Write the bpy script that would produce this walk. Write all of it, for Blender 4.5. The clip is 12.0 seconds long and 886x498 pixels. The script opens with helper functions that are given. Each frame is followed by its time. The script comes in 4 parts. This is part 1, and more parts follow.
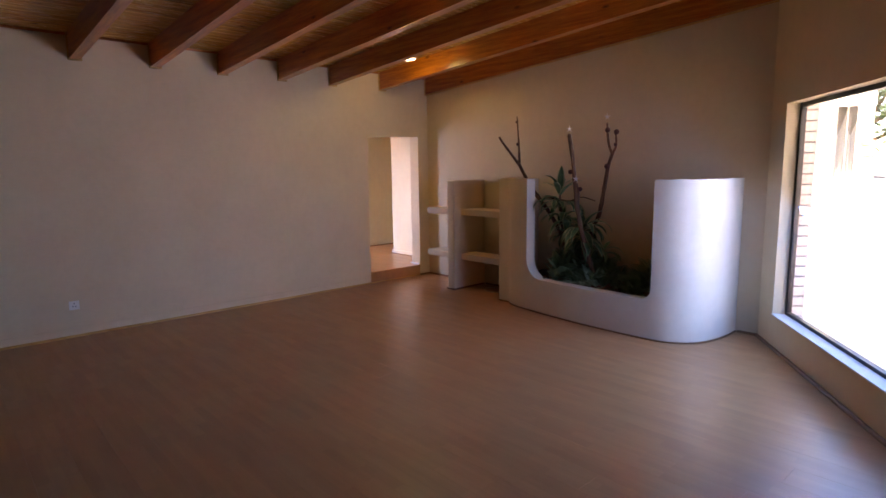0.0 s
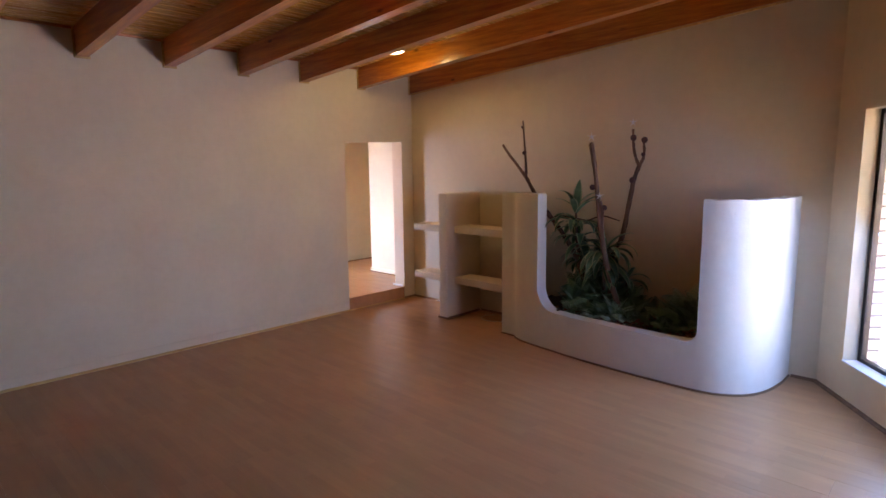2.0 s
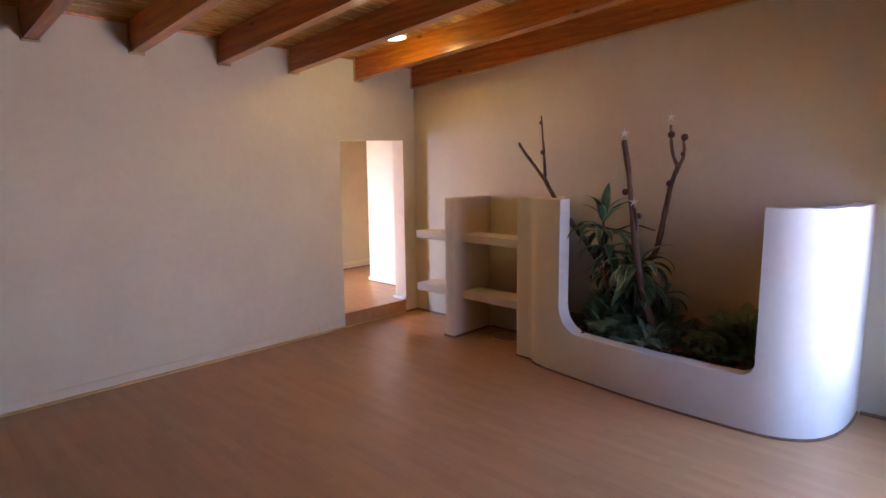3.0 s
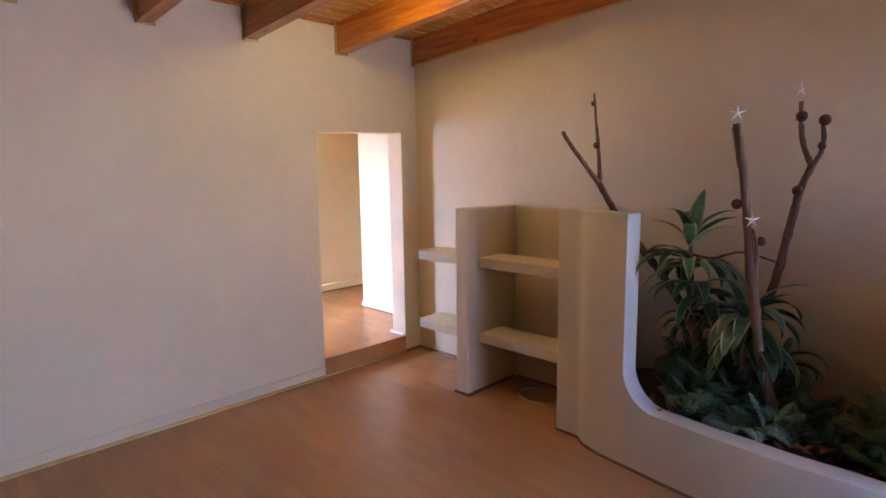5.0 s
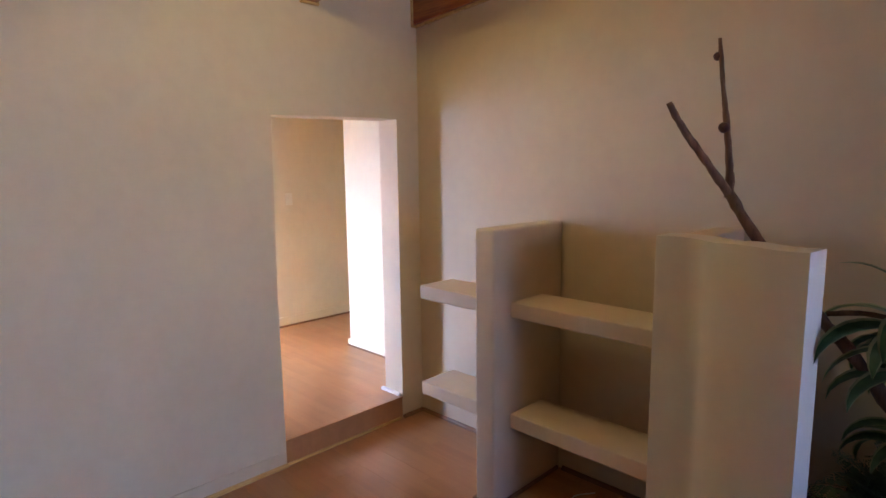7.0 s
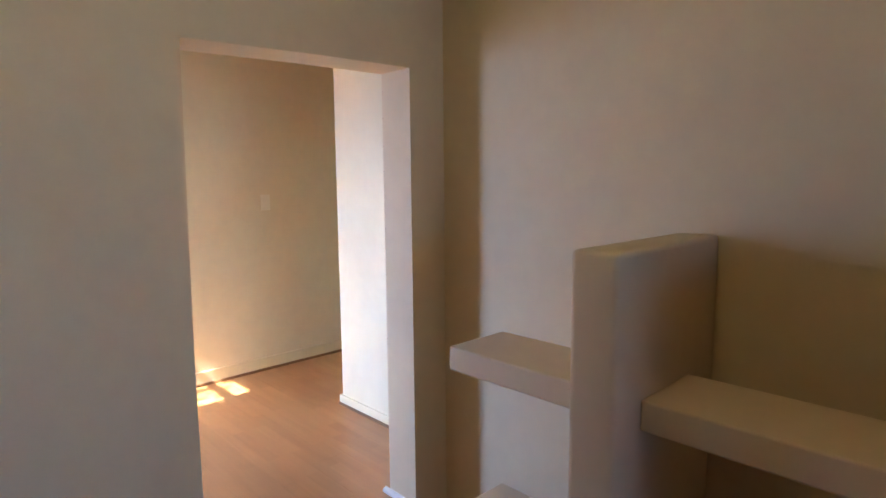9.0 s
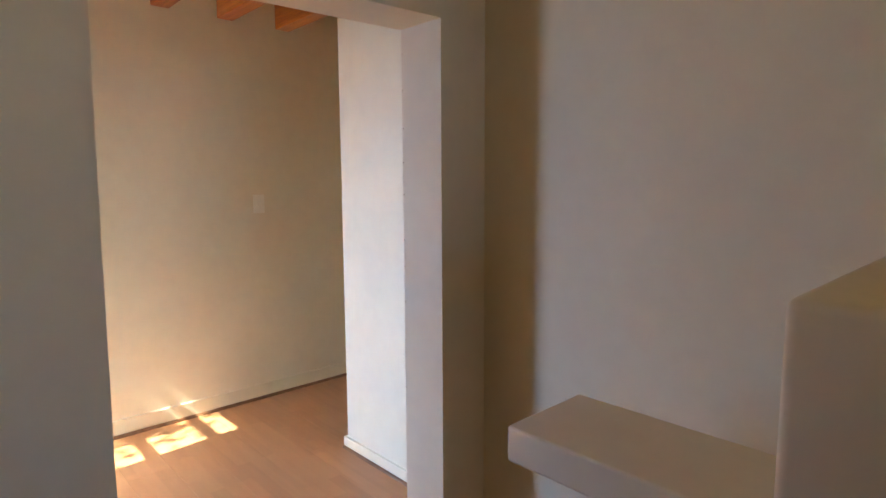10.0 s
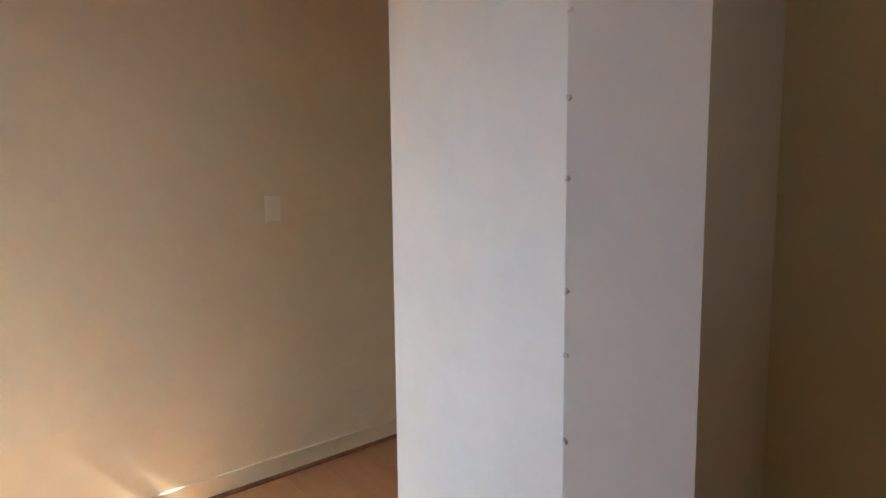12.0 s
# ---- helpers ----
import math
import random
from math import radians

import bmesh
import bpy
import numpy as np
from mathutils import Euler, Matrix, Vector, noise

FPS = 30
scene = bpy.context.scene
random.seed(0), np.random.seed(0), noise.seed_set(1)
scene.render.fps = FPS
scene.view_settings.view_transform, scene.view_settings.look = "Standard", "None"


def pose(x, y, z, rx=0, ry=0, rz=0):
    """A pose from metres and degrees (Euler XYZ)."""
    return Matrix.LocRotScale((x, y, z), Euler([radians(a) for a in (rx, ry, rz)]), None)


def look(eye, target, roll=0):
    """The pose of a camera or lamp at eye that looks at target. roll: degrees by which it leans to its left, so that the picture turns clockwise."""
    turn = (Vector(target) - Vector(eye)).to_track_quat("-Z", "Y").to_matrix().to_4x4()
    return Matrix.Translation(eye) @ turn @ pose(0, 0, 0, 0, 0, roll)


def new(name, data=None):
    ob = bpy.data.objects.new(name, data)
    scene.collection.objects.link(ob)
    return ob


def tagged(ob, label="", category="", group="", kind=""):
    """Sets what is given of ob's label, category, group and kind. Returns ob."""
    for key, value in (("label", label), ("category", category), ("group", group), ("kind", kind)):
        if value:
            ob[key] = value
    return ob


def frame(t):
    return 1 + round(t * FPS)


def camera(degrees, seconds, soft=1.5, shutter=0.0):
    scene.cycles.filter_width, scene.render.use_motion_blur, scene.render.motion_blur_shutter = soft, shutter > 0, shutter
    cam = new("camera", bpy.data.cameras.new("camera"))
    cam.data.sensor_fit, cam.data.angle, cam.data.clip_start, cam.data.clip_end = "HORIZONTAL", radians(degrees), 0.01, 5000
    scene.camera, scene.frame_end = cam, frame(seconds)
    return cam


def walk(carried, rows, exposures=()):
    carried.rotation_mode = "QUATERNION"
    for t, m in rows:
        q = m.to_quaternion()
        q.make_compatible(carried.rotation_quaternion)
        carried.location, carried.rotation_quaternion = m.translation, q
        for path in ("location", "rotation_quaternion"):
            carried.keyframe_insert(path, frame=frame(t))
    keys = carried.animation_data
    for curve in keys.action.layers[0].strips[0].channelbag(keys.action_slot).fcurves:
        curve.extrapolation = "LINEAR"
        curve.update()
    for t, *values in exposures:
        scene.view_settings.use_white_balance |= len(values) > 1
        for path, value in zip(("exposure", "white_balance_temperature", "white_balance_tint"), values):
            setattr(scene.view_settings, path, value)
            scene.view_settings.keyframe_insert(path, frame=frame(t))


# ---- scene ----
cam = camera(76.4, 12.0)
PATH = [
    (0, (6.265, -5.467, 1.557), (4.806, -4.13, 1.272), -0.8),
    (0.5, (6.074, -5.398, 1.658), (4.654, -4.017, 1.376), -0.8),
    (1, (5.862, -5.314, 1.673), (4.448, -3.929, 1.388), -0.8),
    (1.5, (5.619, -5.205, 1.678), (4.22, -3.804, 1.392), -0.8),
    (2, (5.35, -5.004, 1.684), (3.976, -3.579, 1.396), -0.7),
    (2.5, (5.102, -4.769, 1.69), (3.729, -3.344, 1.401), -0.7),
    (3, (4.84, -4.573, 1.694), (3.468, -3.147, 1.407), -0.7),
    (3.2, (4.707, -4.519, 1.674), (3.352, -3.075, 1.398), -0.6),
    (5, (3.825, -3.543, 1.684), (2.433, -2.135, 1.402), -0.8),
    (5.5, (3.571, -3.273, 1.692), (2.176, -1.867, 1.414), -0.8),
    (6, (3.302, -3.046, 1.675), (1.902, -1.644, 1.399), -0.8),
    (6.5, (3.054, -2.833, 1.66), (1.654, -1.431, 1.383), -0.8),
    (7, (2.804, -2.568, 1.673), (1.4, -1.172, 1.398), -0.7),
    (7.2, (2.688, -2.487, 1.66), (1.287, -1.087, 1.385), -0.7),
    (9, (1.739, -1.678, 1.557), (0.306, -0.303, 1.319), -0.5),
    (9.5, (1.464, -1.491, 1.556), (0.022, -0.125, 1.322), -0.4),
    (10, (1.216, -1.315, 1.536), (-0.236, 0.04, 1.305), -0.3),
    (10.5, (0.981, -1.099, 1.542), (-0.505, 0.22, 1.311), -0.3),
    (11, (0.746, -0.966, 1.512), (-0.766, 0.325, 1.299), -0.5),
    (11.5, (0.499, -0.869, 1.5), (-1.025, 0.41, 1.289), -0.3),
    (12, (0.276, -0.762, 1.487), (-1.26, 0.503, 1.28), -0.6),
]
walk(cam, [(t, look(e, g, r)) for t, e, g, r in PATH],
     [(0.0, 3.33, 7850, 26), (0.5, 3.23, 7800, 25), (1.5, 3.53, 7650, 23), (3.0, 3.95, 7300, 23), (5.0, 4.17, 6800, 18), (7.0, 3.87, 6450, 14), (9.0, 3.36, 6250, 5), (10.0, 3.02, 6150, 4), (12.0, 2.56, 6100, 3)])

# ---- world and light ----
SUN_E = radians(49)
world = bpy.data.worlds.new("world")
scene.world = world
world.use_nodes = True
wn = world.node_tree.nodes
sky = wn.new("ShaderNodeTexSky")
sky.sky_type = "NISHITA"
sky.sun_disc = False
sky.sun_elevation = SUN_E
sky.ozone_density = 3.5
sky.sun_rotation = radians(180)
world.node_tree.links.new(sky.outputs[0], wn["Background"].inputs[0])
wn["Background"].inputs[1].default_value = 0.15
sun = new("sun", bpy.data.lights.new("sun", "SUN"))
sun.data.energy, sun.data.angle, sun.data.color = 4.8, radians(0.5), (1.0, 0.95, 0.86)
sun.matrix_world = look((0, 0, 20), (-0.08 * math.cos(SUN_E), math.cos(SUN_E), 20 - math.sin(SUN_E)))
def sky_lamp(name, at, aim, wide, high, watts, spread, colour):
    """Stands in for the sky's light in a window's opening."""
    ob = new(name, bpy.data.lights.new(name, "AREA"))
    ob.data.shape, ob.data.size, ob.data.size_y = "RECTANGLE", wide, high
    ob.data.energy, ob.data.spread, ob.data.color = watts, radians(spread), colour
    ob.matrix_world = look(at, Vector(at) + Vector(aim))


sky_lamp("sky_in_window", (5.43, -1.05, 1.22), (-0.807, -0.59, -0.6), 2.0, 1.6, 4.7, 170, (0.13, 0.34, 1.0))
sky_lamp("sky_in_hall_window", (-1.9, -1.79, 1.15), (0.9, 1, -0.5), 0.42, 1.7, 3.5, 105, (0.32, 0.5, 1.0))
lamp = new("ceiling_lamp_glow", bpy.data.lights.new("ceiling_lamp_glow", "POINT"))
lamp.data.energy, lamp.data.color, lamp.data.shadow_soft_size = 0.38, (0.95, 0.87, 0.19), 0.035
lamp.location = (1.08, -1.27, 2.75)


# ---- materials ----
class Mat:
    """A node material under construction."""

    def __init__(self, name, colour, rough=0.6, metal=0.0, spec=0.5):
        self.m = bpy.data.materials.new(name)
        self.m.use_nodes = True
        self.t = self.m.node_tree
        self.b = self.t.nodes["Principled BSDF"]
        self.b.inputs["Base Color"].default_value = (*colour, 1)
        self.b.inputs["Roughness"].default_value = rough
        self.b.inputs["Metallic"].default_value = metal
        self.b.inputs["Specular IOR Level"].default_value = spec
        self.coords = None

    def node(self, kind, **ins):
        n = self.t.nodes.new("ShaderNode" + kind)
        for k, v in ins.items():
            n.inputs[k.replace("_", " ")].default_value = v
        return n

    def link(self, a, b):
        self.t.links.new(a, b)

    def at(self, scale=(1, 1, 1), shift=False):
        tc = self.node("TexCoord")
        mp = self.node("Mapping")
        mp.inputs["Scale"].default_value = scale
        self.link(tc.outputs["Object"], mp.inputs["Vector"])
        if shift:
            oi = self.node("ObjectInfo")
            k = self.node("Math")
            k.operation = "MULTIPLY"
            k.inputs[1].default_value = 37.0
            self.link(oi.outputs["Random"], k.inputs[0])
            self.link(k.outputs[0], mp.inputs["Location"])
        return mp.outputs["Vector"]

    def noise(self, scale, detail=3.0, stretch=(1, 1, 1), shift=False, rough=0.55):
        n = self.node("TexNoise", Scale=scale, Detail=detail, Roughness=rough)
        self.link(self.at(stretch, shift), n.inputs["Vector"])
        return n.outputs["Fac"]

    def ramp(self, fac, stops):
        r = self.node("ValToRGB")
        el = r.color_ramp.elements
        while len(el) < len(stops):
            el.new(0.5)
        for e, (p, c) in zip(el, stops):
            e.position, e.color = p, (*c, 1)
        self.link(fac, r.inputs[0])
        return r.outputs[0]

    def mix(self, a, b, fac, mode="MIX"):
        n = self.node("Mix")
        n.data_type, n.blend_type = "RGBA", mode
        for sock, v in ((n.inputs[6], a), (n.inputs[7], b), (n.inputs[0], fac)):
            if hasattr(v, "is_linked"):
                self.link(v, sock)
            else:
                sock.default_value = (*v, 1) if isinstance(v, tuple) else v
        return n.outputs[2]

    def colour(self, sock):
        self.link(sock, self.b.inputs["Base Color"])
        return self

    def roughness(self, fac, lo, hi):
        r = self.node("MapRange")
        r.inputs["To Min"].default_value, r.inputs["To Max"].default_value = lo, hi
        self.link(fac, r.inputs["Value"])
        self.link(r.outputs[0], self.b.inputs["Roughness"])
        return self

    def bump(self, fac, strength, dist=0.01):
        n = self.node("Bump", Strength=strength, Distance=dist)
        self.link(fac, n.inputs["Height"])
        if self.b.inputs["Normal"].is_linked:
            self.link(self.b.inputs["Normal"].links[0].from_socket, n.inputs["Normal"])
        self.link(n.outputs[0], self.b.inputs["Normal"])
        return self


def dim(c, k):
    return tuple(min(1, v * k) for v in c)


def plaster(name, colour, coarse=0.35):
    m = Mat(name, colour, 0.75, spec=0.3)
    big = m.noise(1.3, 4)
    small = m.noise(14, 5)
    m.colour(m.mix(m.ramp(big, ((0.3, dim(colour, 0.93)), (0.7, dim(colour, 1.04)))),
                   m.ramp(small, ((0.35, (0.95, 0.94, 0.93)), (0.6, (1, 1, 1)))), 0.5, "MULTIPLY"))
    m.bump(m.noise(4, 4), coarse * 0.6, 0.008).bump(m.noise(55, 3), coarse * 0.2, 0.002).bump(m.noise(3, 4, (14, 14, 0.9)), coarse * 0.25, 0.003)
    return m.m


def timber(name, dark, light, rough=0.35, along="x", knots=True, coat=0.0, bump=0.12, spread=0.5):
    m = Mat(name, light, rough)
    st = {"x": (0.7, 11, 11), "y": (11, 0.7, 11), "z": (11, 11, 0.7)}[along]
    grain = m.noise(2.6, 7, st, True, 0.62)
    fine = m.noise(11, 4, st, True)
    c = m.ramp(grain, ((0.3, dark), (0.5, tuple((a + b) / 2 for a, b in zip(dark, light))), (0.7, light)))
    c = m.mix(c, m.ramp(fine, ((0.35, (0.78, 0.74, 0.7)), (0.6, (1, 1, 1)))), 0.7, "MULTIPLY")
    if knots:
        v = m.node("TexVoronoi", Scale=2.0)
        kst = {"x": (1.1, 3, 3), "y": (3, 1.1, 3), "z": (3, 3, 1.1)}[along]
        m.link(m.at(kst, True), v.inputs["Vector"])
        c = m.mix(c, dim(dark, 0.3), m.ramp(v.outputs["Distance"], ((0.03, (1, 1, 1)), (0.11, (0, 0, 0)))))
    oi = m.node("ObjectInfo")
    geo = m.node("NewGeometry")
    add = m.node("Math")
    add.operation = "ADD"
    m.link(oi.outputs["Random"], add.inputs[0])
    m.link(geo.outputs["Random Per Island"], add.inputs[1])
    fr = m.node("Math")
    fr.operation = "FRACT"
    m.link(add.outputs[0], fr.inputs[0])
    lo, hi = 1 - spread * 0.5, 1
    c = m.mix(c, m.ramp(fr.outputs[0], ((0, (lo, lo, lo)), (1, (hi, hi, hi)))), 1.0, "MULTIPLY")
    m.colour(c).roughness(fine, rough * 0.8, rough * 1.3).bump(grain, bump, 0.003)
    m.b.inputs["Coat Weight"].default_value = coat
    m.b.inputs["Coat Roughness"].default_value = 0.12
    return m.m


def plain(name, colour, rough=0.5, metal=0.0, var=0.12, scale=30, bump=0.08, spec=0.5):
    m = Mat(name, colour, rough, metal, spec)
    n = m.noise(scale, 4)
    m.colour(m.ramp(n, ((0.3, dim(colour, 1 - var)), (0.7, dim(colour, 1 + var)))))
    m.roughness(n, rough * 0.85, min(1, rough * 1.15)).bump(n, bump, 0.003)
    return m.m


WALL = plaster("wall_plaster", (0.73, 0.59, 0.39))
WALL_HALL = plaster("hall_plaster", (0.82, 0.725, 0.51))
SHELL = plaster("planter_plaster", (0.78, 0.71, 0.59), 0.6)
SHELF = plaster("shelf_plaster", (0.74, 0.59, 0.40), 0.3)
SKIRT = plaster("painted_skirting", (0.76, 0.73, 0.68), 0.2)


def laminate():
    """Three-strip wood laminate; strips along x."""
    m = Mat("laminate", (0.36, 0.17, 0.08), 0.34)
    br = m.node("TexBrick", Scale=1.0, Mortar_Size=0.0, Bias=0.0, Brick_Width=0.42, Row_Height=0.0643)
    br.offset = 0.37
    br.inputs["Color1"].default_value = (0.455, 0.215, 0.087, 1)
    br.inputs["Color2"].default_value = (0.515, 0.248, 0.101, 1)
    m.link(m.at(), br.inputs["Vector"])
    grain = m.noise(2.4, 6, (0.8, 9, 9), True, 0.6)
    blotch = m.noise(1.1, 3)
    c = m.mix(br.outputs["Color"], m.ramp(grain, ((0.3, (0.88, 0.85, 0.82)), (0.68, (1.04, 1.04, 1.04)))), 0.7, "MULTIPLY")
    c = m.mix(c, m.ramp(blotch, ((0.35, (0.9, 0.89, 0.88)), (0.65, (1, 1, 1)))), 0.7, "MULTIPLY")
    m.colour(c).roughness(m.noise(6, 4), 0.26, 0.42).bump(grain, 0.03, 0.002)
    return m.m


LAMINATE = laminate()
SUBFLOOR = plain("subfloor", (0.06, 0.035, 0.02), 0.8)
PINE = timber("varnished_pine_beam", (0.46, 0.10, 0.018), (0.84, 0.29, 0.05), 0.3, "x", True, 0.5)
BOARDS = timber("varnished_pine_boards", (0.66, 0.25, 0.045), (0.96, 0.56, 0.16), 0.25, "y", True, 0.4)
TRIMWOOD = timber("pine_trim", (0.58, 0.32, 0.09), (0.84, 0.55, 0.2), 0.4, "y", False, 0.2)
STRIP = timber("floor_strip_wood", (0.22, 0.10, 0.04), (0.38, 0.19, 0.085), 0.4, "x", False, 0.1)
BARK = timber("dry_bark", (0.11, 0.05, 0.026), (0.34, 0.175, 0.09), 0.85, "z", False, 0, 0.8)
SOIL = plain("soil", (0.085, 0.048, 0.03), 0.95, 0, 0.5, 40, 0.8)
LITTER = plain("dry_leaf_brown", (0.26, 0.11, 0.055), 0.8, 0, 0.5, 9)
FERN = plain("fern_green", (0.17, 0.26, 0.12), 0.5, 0, 0.4, 8)
# lighter copy of the fern green; window light is put into the colour
FERN_LIT = plain("lit_fern_green", (0.40, 0.52, 0.34), 0.5, 0, 0.35, 8)
LEAF = plain("leaf_green", (0.15, 0.25, 0.11), 0.38, 0, 0.4, 12)
LEAF_EDGE = plain("leaf_cream_edge", (0.50, 0.50, 0.27), 0.42, 0, 0.2, 14)
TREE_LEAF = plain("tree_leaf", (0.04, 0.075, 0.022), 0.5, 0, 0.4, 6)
BALL = plain("seed_ball", (0.10, 0.035, 0.022), 0.7, 0, 0.4, 60, 0.8)
SILVER = plain("silver_foil", (0.85, 0.84, 0.83), 0.35, 0.25, 0.05, 40)
BRONZE = plain("bronze_aluminium", (0.05, 0.038, 0.03), 0.4, 0.6, 0.15, 20)
CREAM = plain("cream_plastic", (0.84, 0.78, 0.62), 0.45, 0, 0.04, 20, 0.02)
WHITE = plain("white_plastic", (0.80, 0.78, 0.73), 0.4, 0, 0.03, 20, 0.02)
CABLE = plain("white_cable", (0.75, 0.73, 0.68), 0.5, 0, 0.05, 20, 0.02)
SLOT = plain("dark_slot", (0.03, 0.028, 0.025), 0.6)
BRICK = plain("face_brick", (0.60, 0.45, 0.37), 0.85, 0, 0.25, 25, 0.4)
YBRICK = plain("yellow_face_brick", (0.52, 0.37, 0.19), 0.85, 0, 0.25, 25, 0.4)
MORTAR = plain("mortar", (0.16, 0.14, 0.13), 0.9, 0, 0.15, 40, 0.4)
PAVING = plain("concrete_paving", (0.68, 0.58, 0.46), 0.85, 0, 0.15, 3, 0.3)
OUTWALL = plaster("outside_white_wall", (0.80, 0.78, 0.74))
ROOF = plain("roof_sheet", (0.30, 0.28, 0.27), 0.7)
CURTAIN = plain("curtain_cloth", (0.38, 0.37, 0.36), 0.8, 0, 0.1, 5)
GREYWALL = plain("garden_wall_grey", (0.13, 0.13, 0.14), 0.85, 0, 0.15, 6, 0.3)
glass = Mat("window_glass", (1, 1, 1), 0.0)
glass.b.inputs["Transmission Weight"].default_value = 1.0
glass.b.inputs["IOR"].default_value = 1.45
GLASS = glass.m
glow = Mat("lamp_glow", (1, 1, 1), 0.5)
glow.b.inputs["Emission Color"].default_value = (1.0, 0.86, 0.66, 1)
glow.b.inputs["Emission Strength"].default_value = 1.2
GLOW = glow.m


# ---- mesh helpers ----
def link_mesh(name, bm, mats, parent=None, label="", smooth=False):
    bmesh.ops.recalc_face_normals(bm, faces=bm.faces)
    me = bpy.data.meshes.new(name)
    if smooth:
        for f in bm.faces:
            f.smooth = True
    bm.to_mesh(me)
    bm.free()
    for m in (mats if isinstance(mats, (list, tuple)) else [mats]):
        me.materials.append(m)
    ob = new(name, me)
    if parent is not None:
        ob.parent = parent
    if label:
        tagged(ob, label)
    return ob


def part(name, bm, material, parent, label="", smooth=False):
    return link_mesh(name, bm, material, parent, label, smooth)


def thing(name, label, category, group="", at=(0, 0, 0)):
    ob = new(name)
    ob.location = at
    ob.empty_display_size = 0.1
    return tagged(ob, label, category, group)


def structure(name, bm, mat, label, category, smooth=False):
    return tagged(link_mesh(name, bm, mat, None, "", smooth), label, category, "", "structure")


def box(x0, y0, z0, x1, y1, z1, bevel=0.0, seg=2, bm=None):
    bm2 = bmesh.new()
    bmesh.ops.create_cube(bm2, size=1)
    for v in bm2.verts:
        v.co = Vector(((x0 + x1) / 2 + v.co.x * (x1 - x0), (y0 + y1) / 2 + v.co.y * (y1 - y0), (z0 + z1) / 2 + v.co.z * (z1 - z0)))
    if bevel:
        bmesh.ops.bevel(bm2, geom=bm2.edges[:], offset=bevel, segments=seg, profile=0.6, affect="EDGES")
    if bm is None:
        return bm2
    me = bpy.data.meshes.new("tmp")
    bm2.to_mesh(me)
    bm.from_mesh(me)
    bpy.data.meshes.remove(me)
    bm2.free()
    return bm


def prism(outline, direction, bm=None):
    """A flat outline of 3D points pushed along a direction."""
    bm = bm or bmesh.new()
    d = Vector(direction)
    a = [bm.verts.new(Vector(p)) for p in outline]
    b = [bm.verts.new(Vector(p) + d) for p in outline]
    n = len(a)
    bm.faces.new(a)
    bm.faces.new(b[::-1])
    for i in range(n):
        bm.faces.new((a[i], b[i], b[(i + 1) % n], a[(i + 1) % n]))
    return bm


def bevelled(bm, off, seg=2, angle=30):
    es = [e for e in bm.edges if len(e.link_faces) == 2 and e.calc_face_angle(0) > radians(angle)]
    bmesh.ops.bevel(bm, geom=es, offset=off, segments=seg, profile=0.6, affect="EDGES")
    return bm


def tube(points, radii, sides=10, bm=None, rough=0.0, seed=0):
    bm = bm or bmesh.new()
    pts = [Vector(p) for p in points]
    rnd = random.Random(seed)
    rings = []
    for i, p in enumerate(pts):
        d = (pts[min(i + 1, len(pts) - 1)] - pts[max(i - 1, 0)]).normalized()
        u = d.cross(Vector((0.31, 0.87, 0.2))).normalized()
        w = d.cross(u)
        r = radii[i] if isinstance(radii, (list, tuple)) else radii
        rings.append([bm.verts.new(p + (u * math.cos(2 * math.pi * k / sides) + w * math.sin(2 * math.pi * k / sides)) * r * (1 + rough * rnd.uniform(-1, 1)))
                      for k in range(sides)])
    for a, b in zip(rings, rings[1:]):
        for k in range(sides):
            bm.faces.new((a[k], a[(k + 1) % sides], b[(k + 1) % sides], b[k]))
    bm.faces.new(rings[0][::-1])
    bm.faces.new(rings[-1])
    return bm


def smooth_line(points, n=6):
    """Catmull-Rom through the points."""
    p = [Vector(q) for q in points]
    p = [2 * p[0] - p[1]] + p + [2 * p[-1] - p[-2]]
    out = []
    for i in range(1, len(p) - 2):
        for k in range(n):
            t = k / n
            out.append(0.5 * (2 * p[i] + (p[i + 1] - p[i - 1]) * t + (2 * p[i - 1] - 5 * p[i] + 4 * p[i + 1] - p[i + 2]) * t * t
                              + (3 * p[i] - p[i - 1] - 3 * p[i + 1] + p[i + 2]) * t ** 3))
    out.append(p[-2])
    return out


# ---- plan ----
CX, CY = 4.53, 0.0                # corner of back wall and window wall
WD = Vector((0.59, -0.807, 0)).normalized()
WN = Vector((-WD.y, WD.x, 0))     # outward
# SOUTH lies far back, out of view, to weaken the bounced light
EAST, SOUTH = 8.6, -13.0
S_END = (EAST - CX) / WD.x
THK = 0.178                       # wall with the doorway
STEP = 0.152
DOOR_L, DOOR_R, DOOR_H = -1.068, -0.185, 2.003
FAR = -2.186
PIER_X, PIER_Y = -1.212, 0.252
END_Y = -1.75
SLOPE = 0.07


def beam_z(x):
    return 2.6 + SLOPE * x


def board_z(x):
    return 2.822 + SLOPE * x


def W(s, d, z):
    return Vector((CX, CY, 0)) + WD * s + WN * d + Vector((0, 0, z))


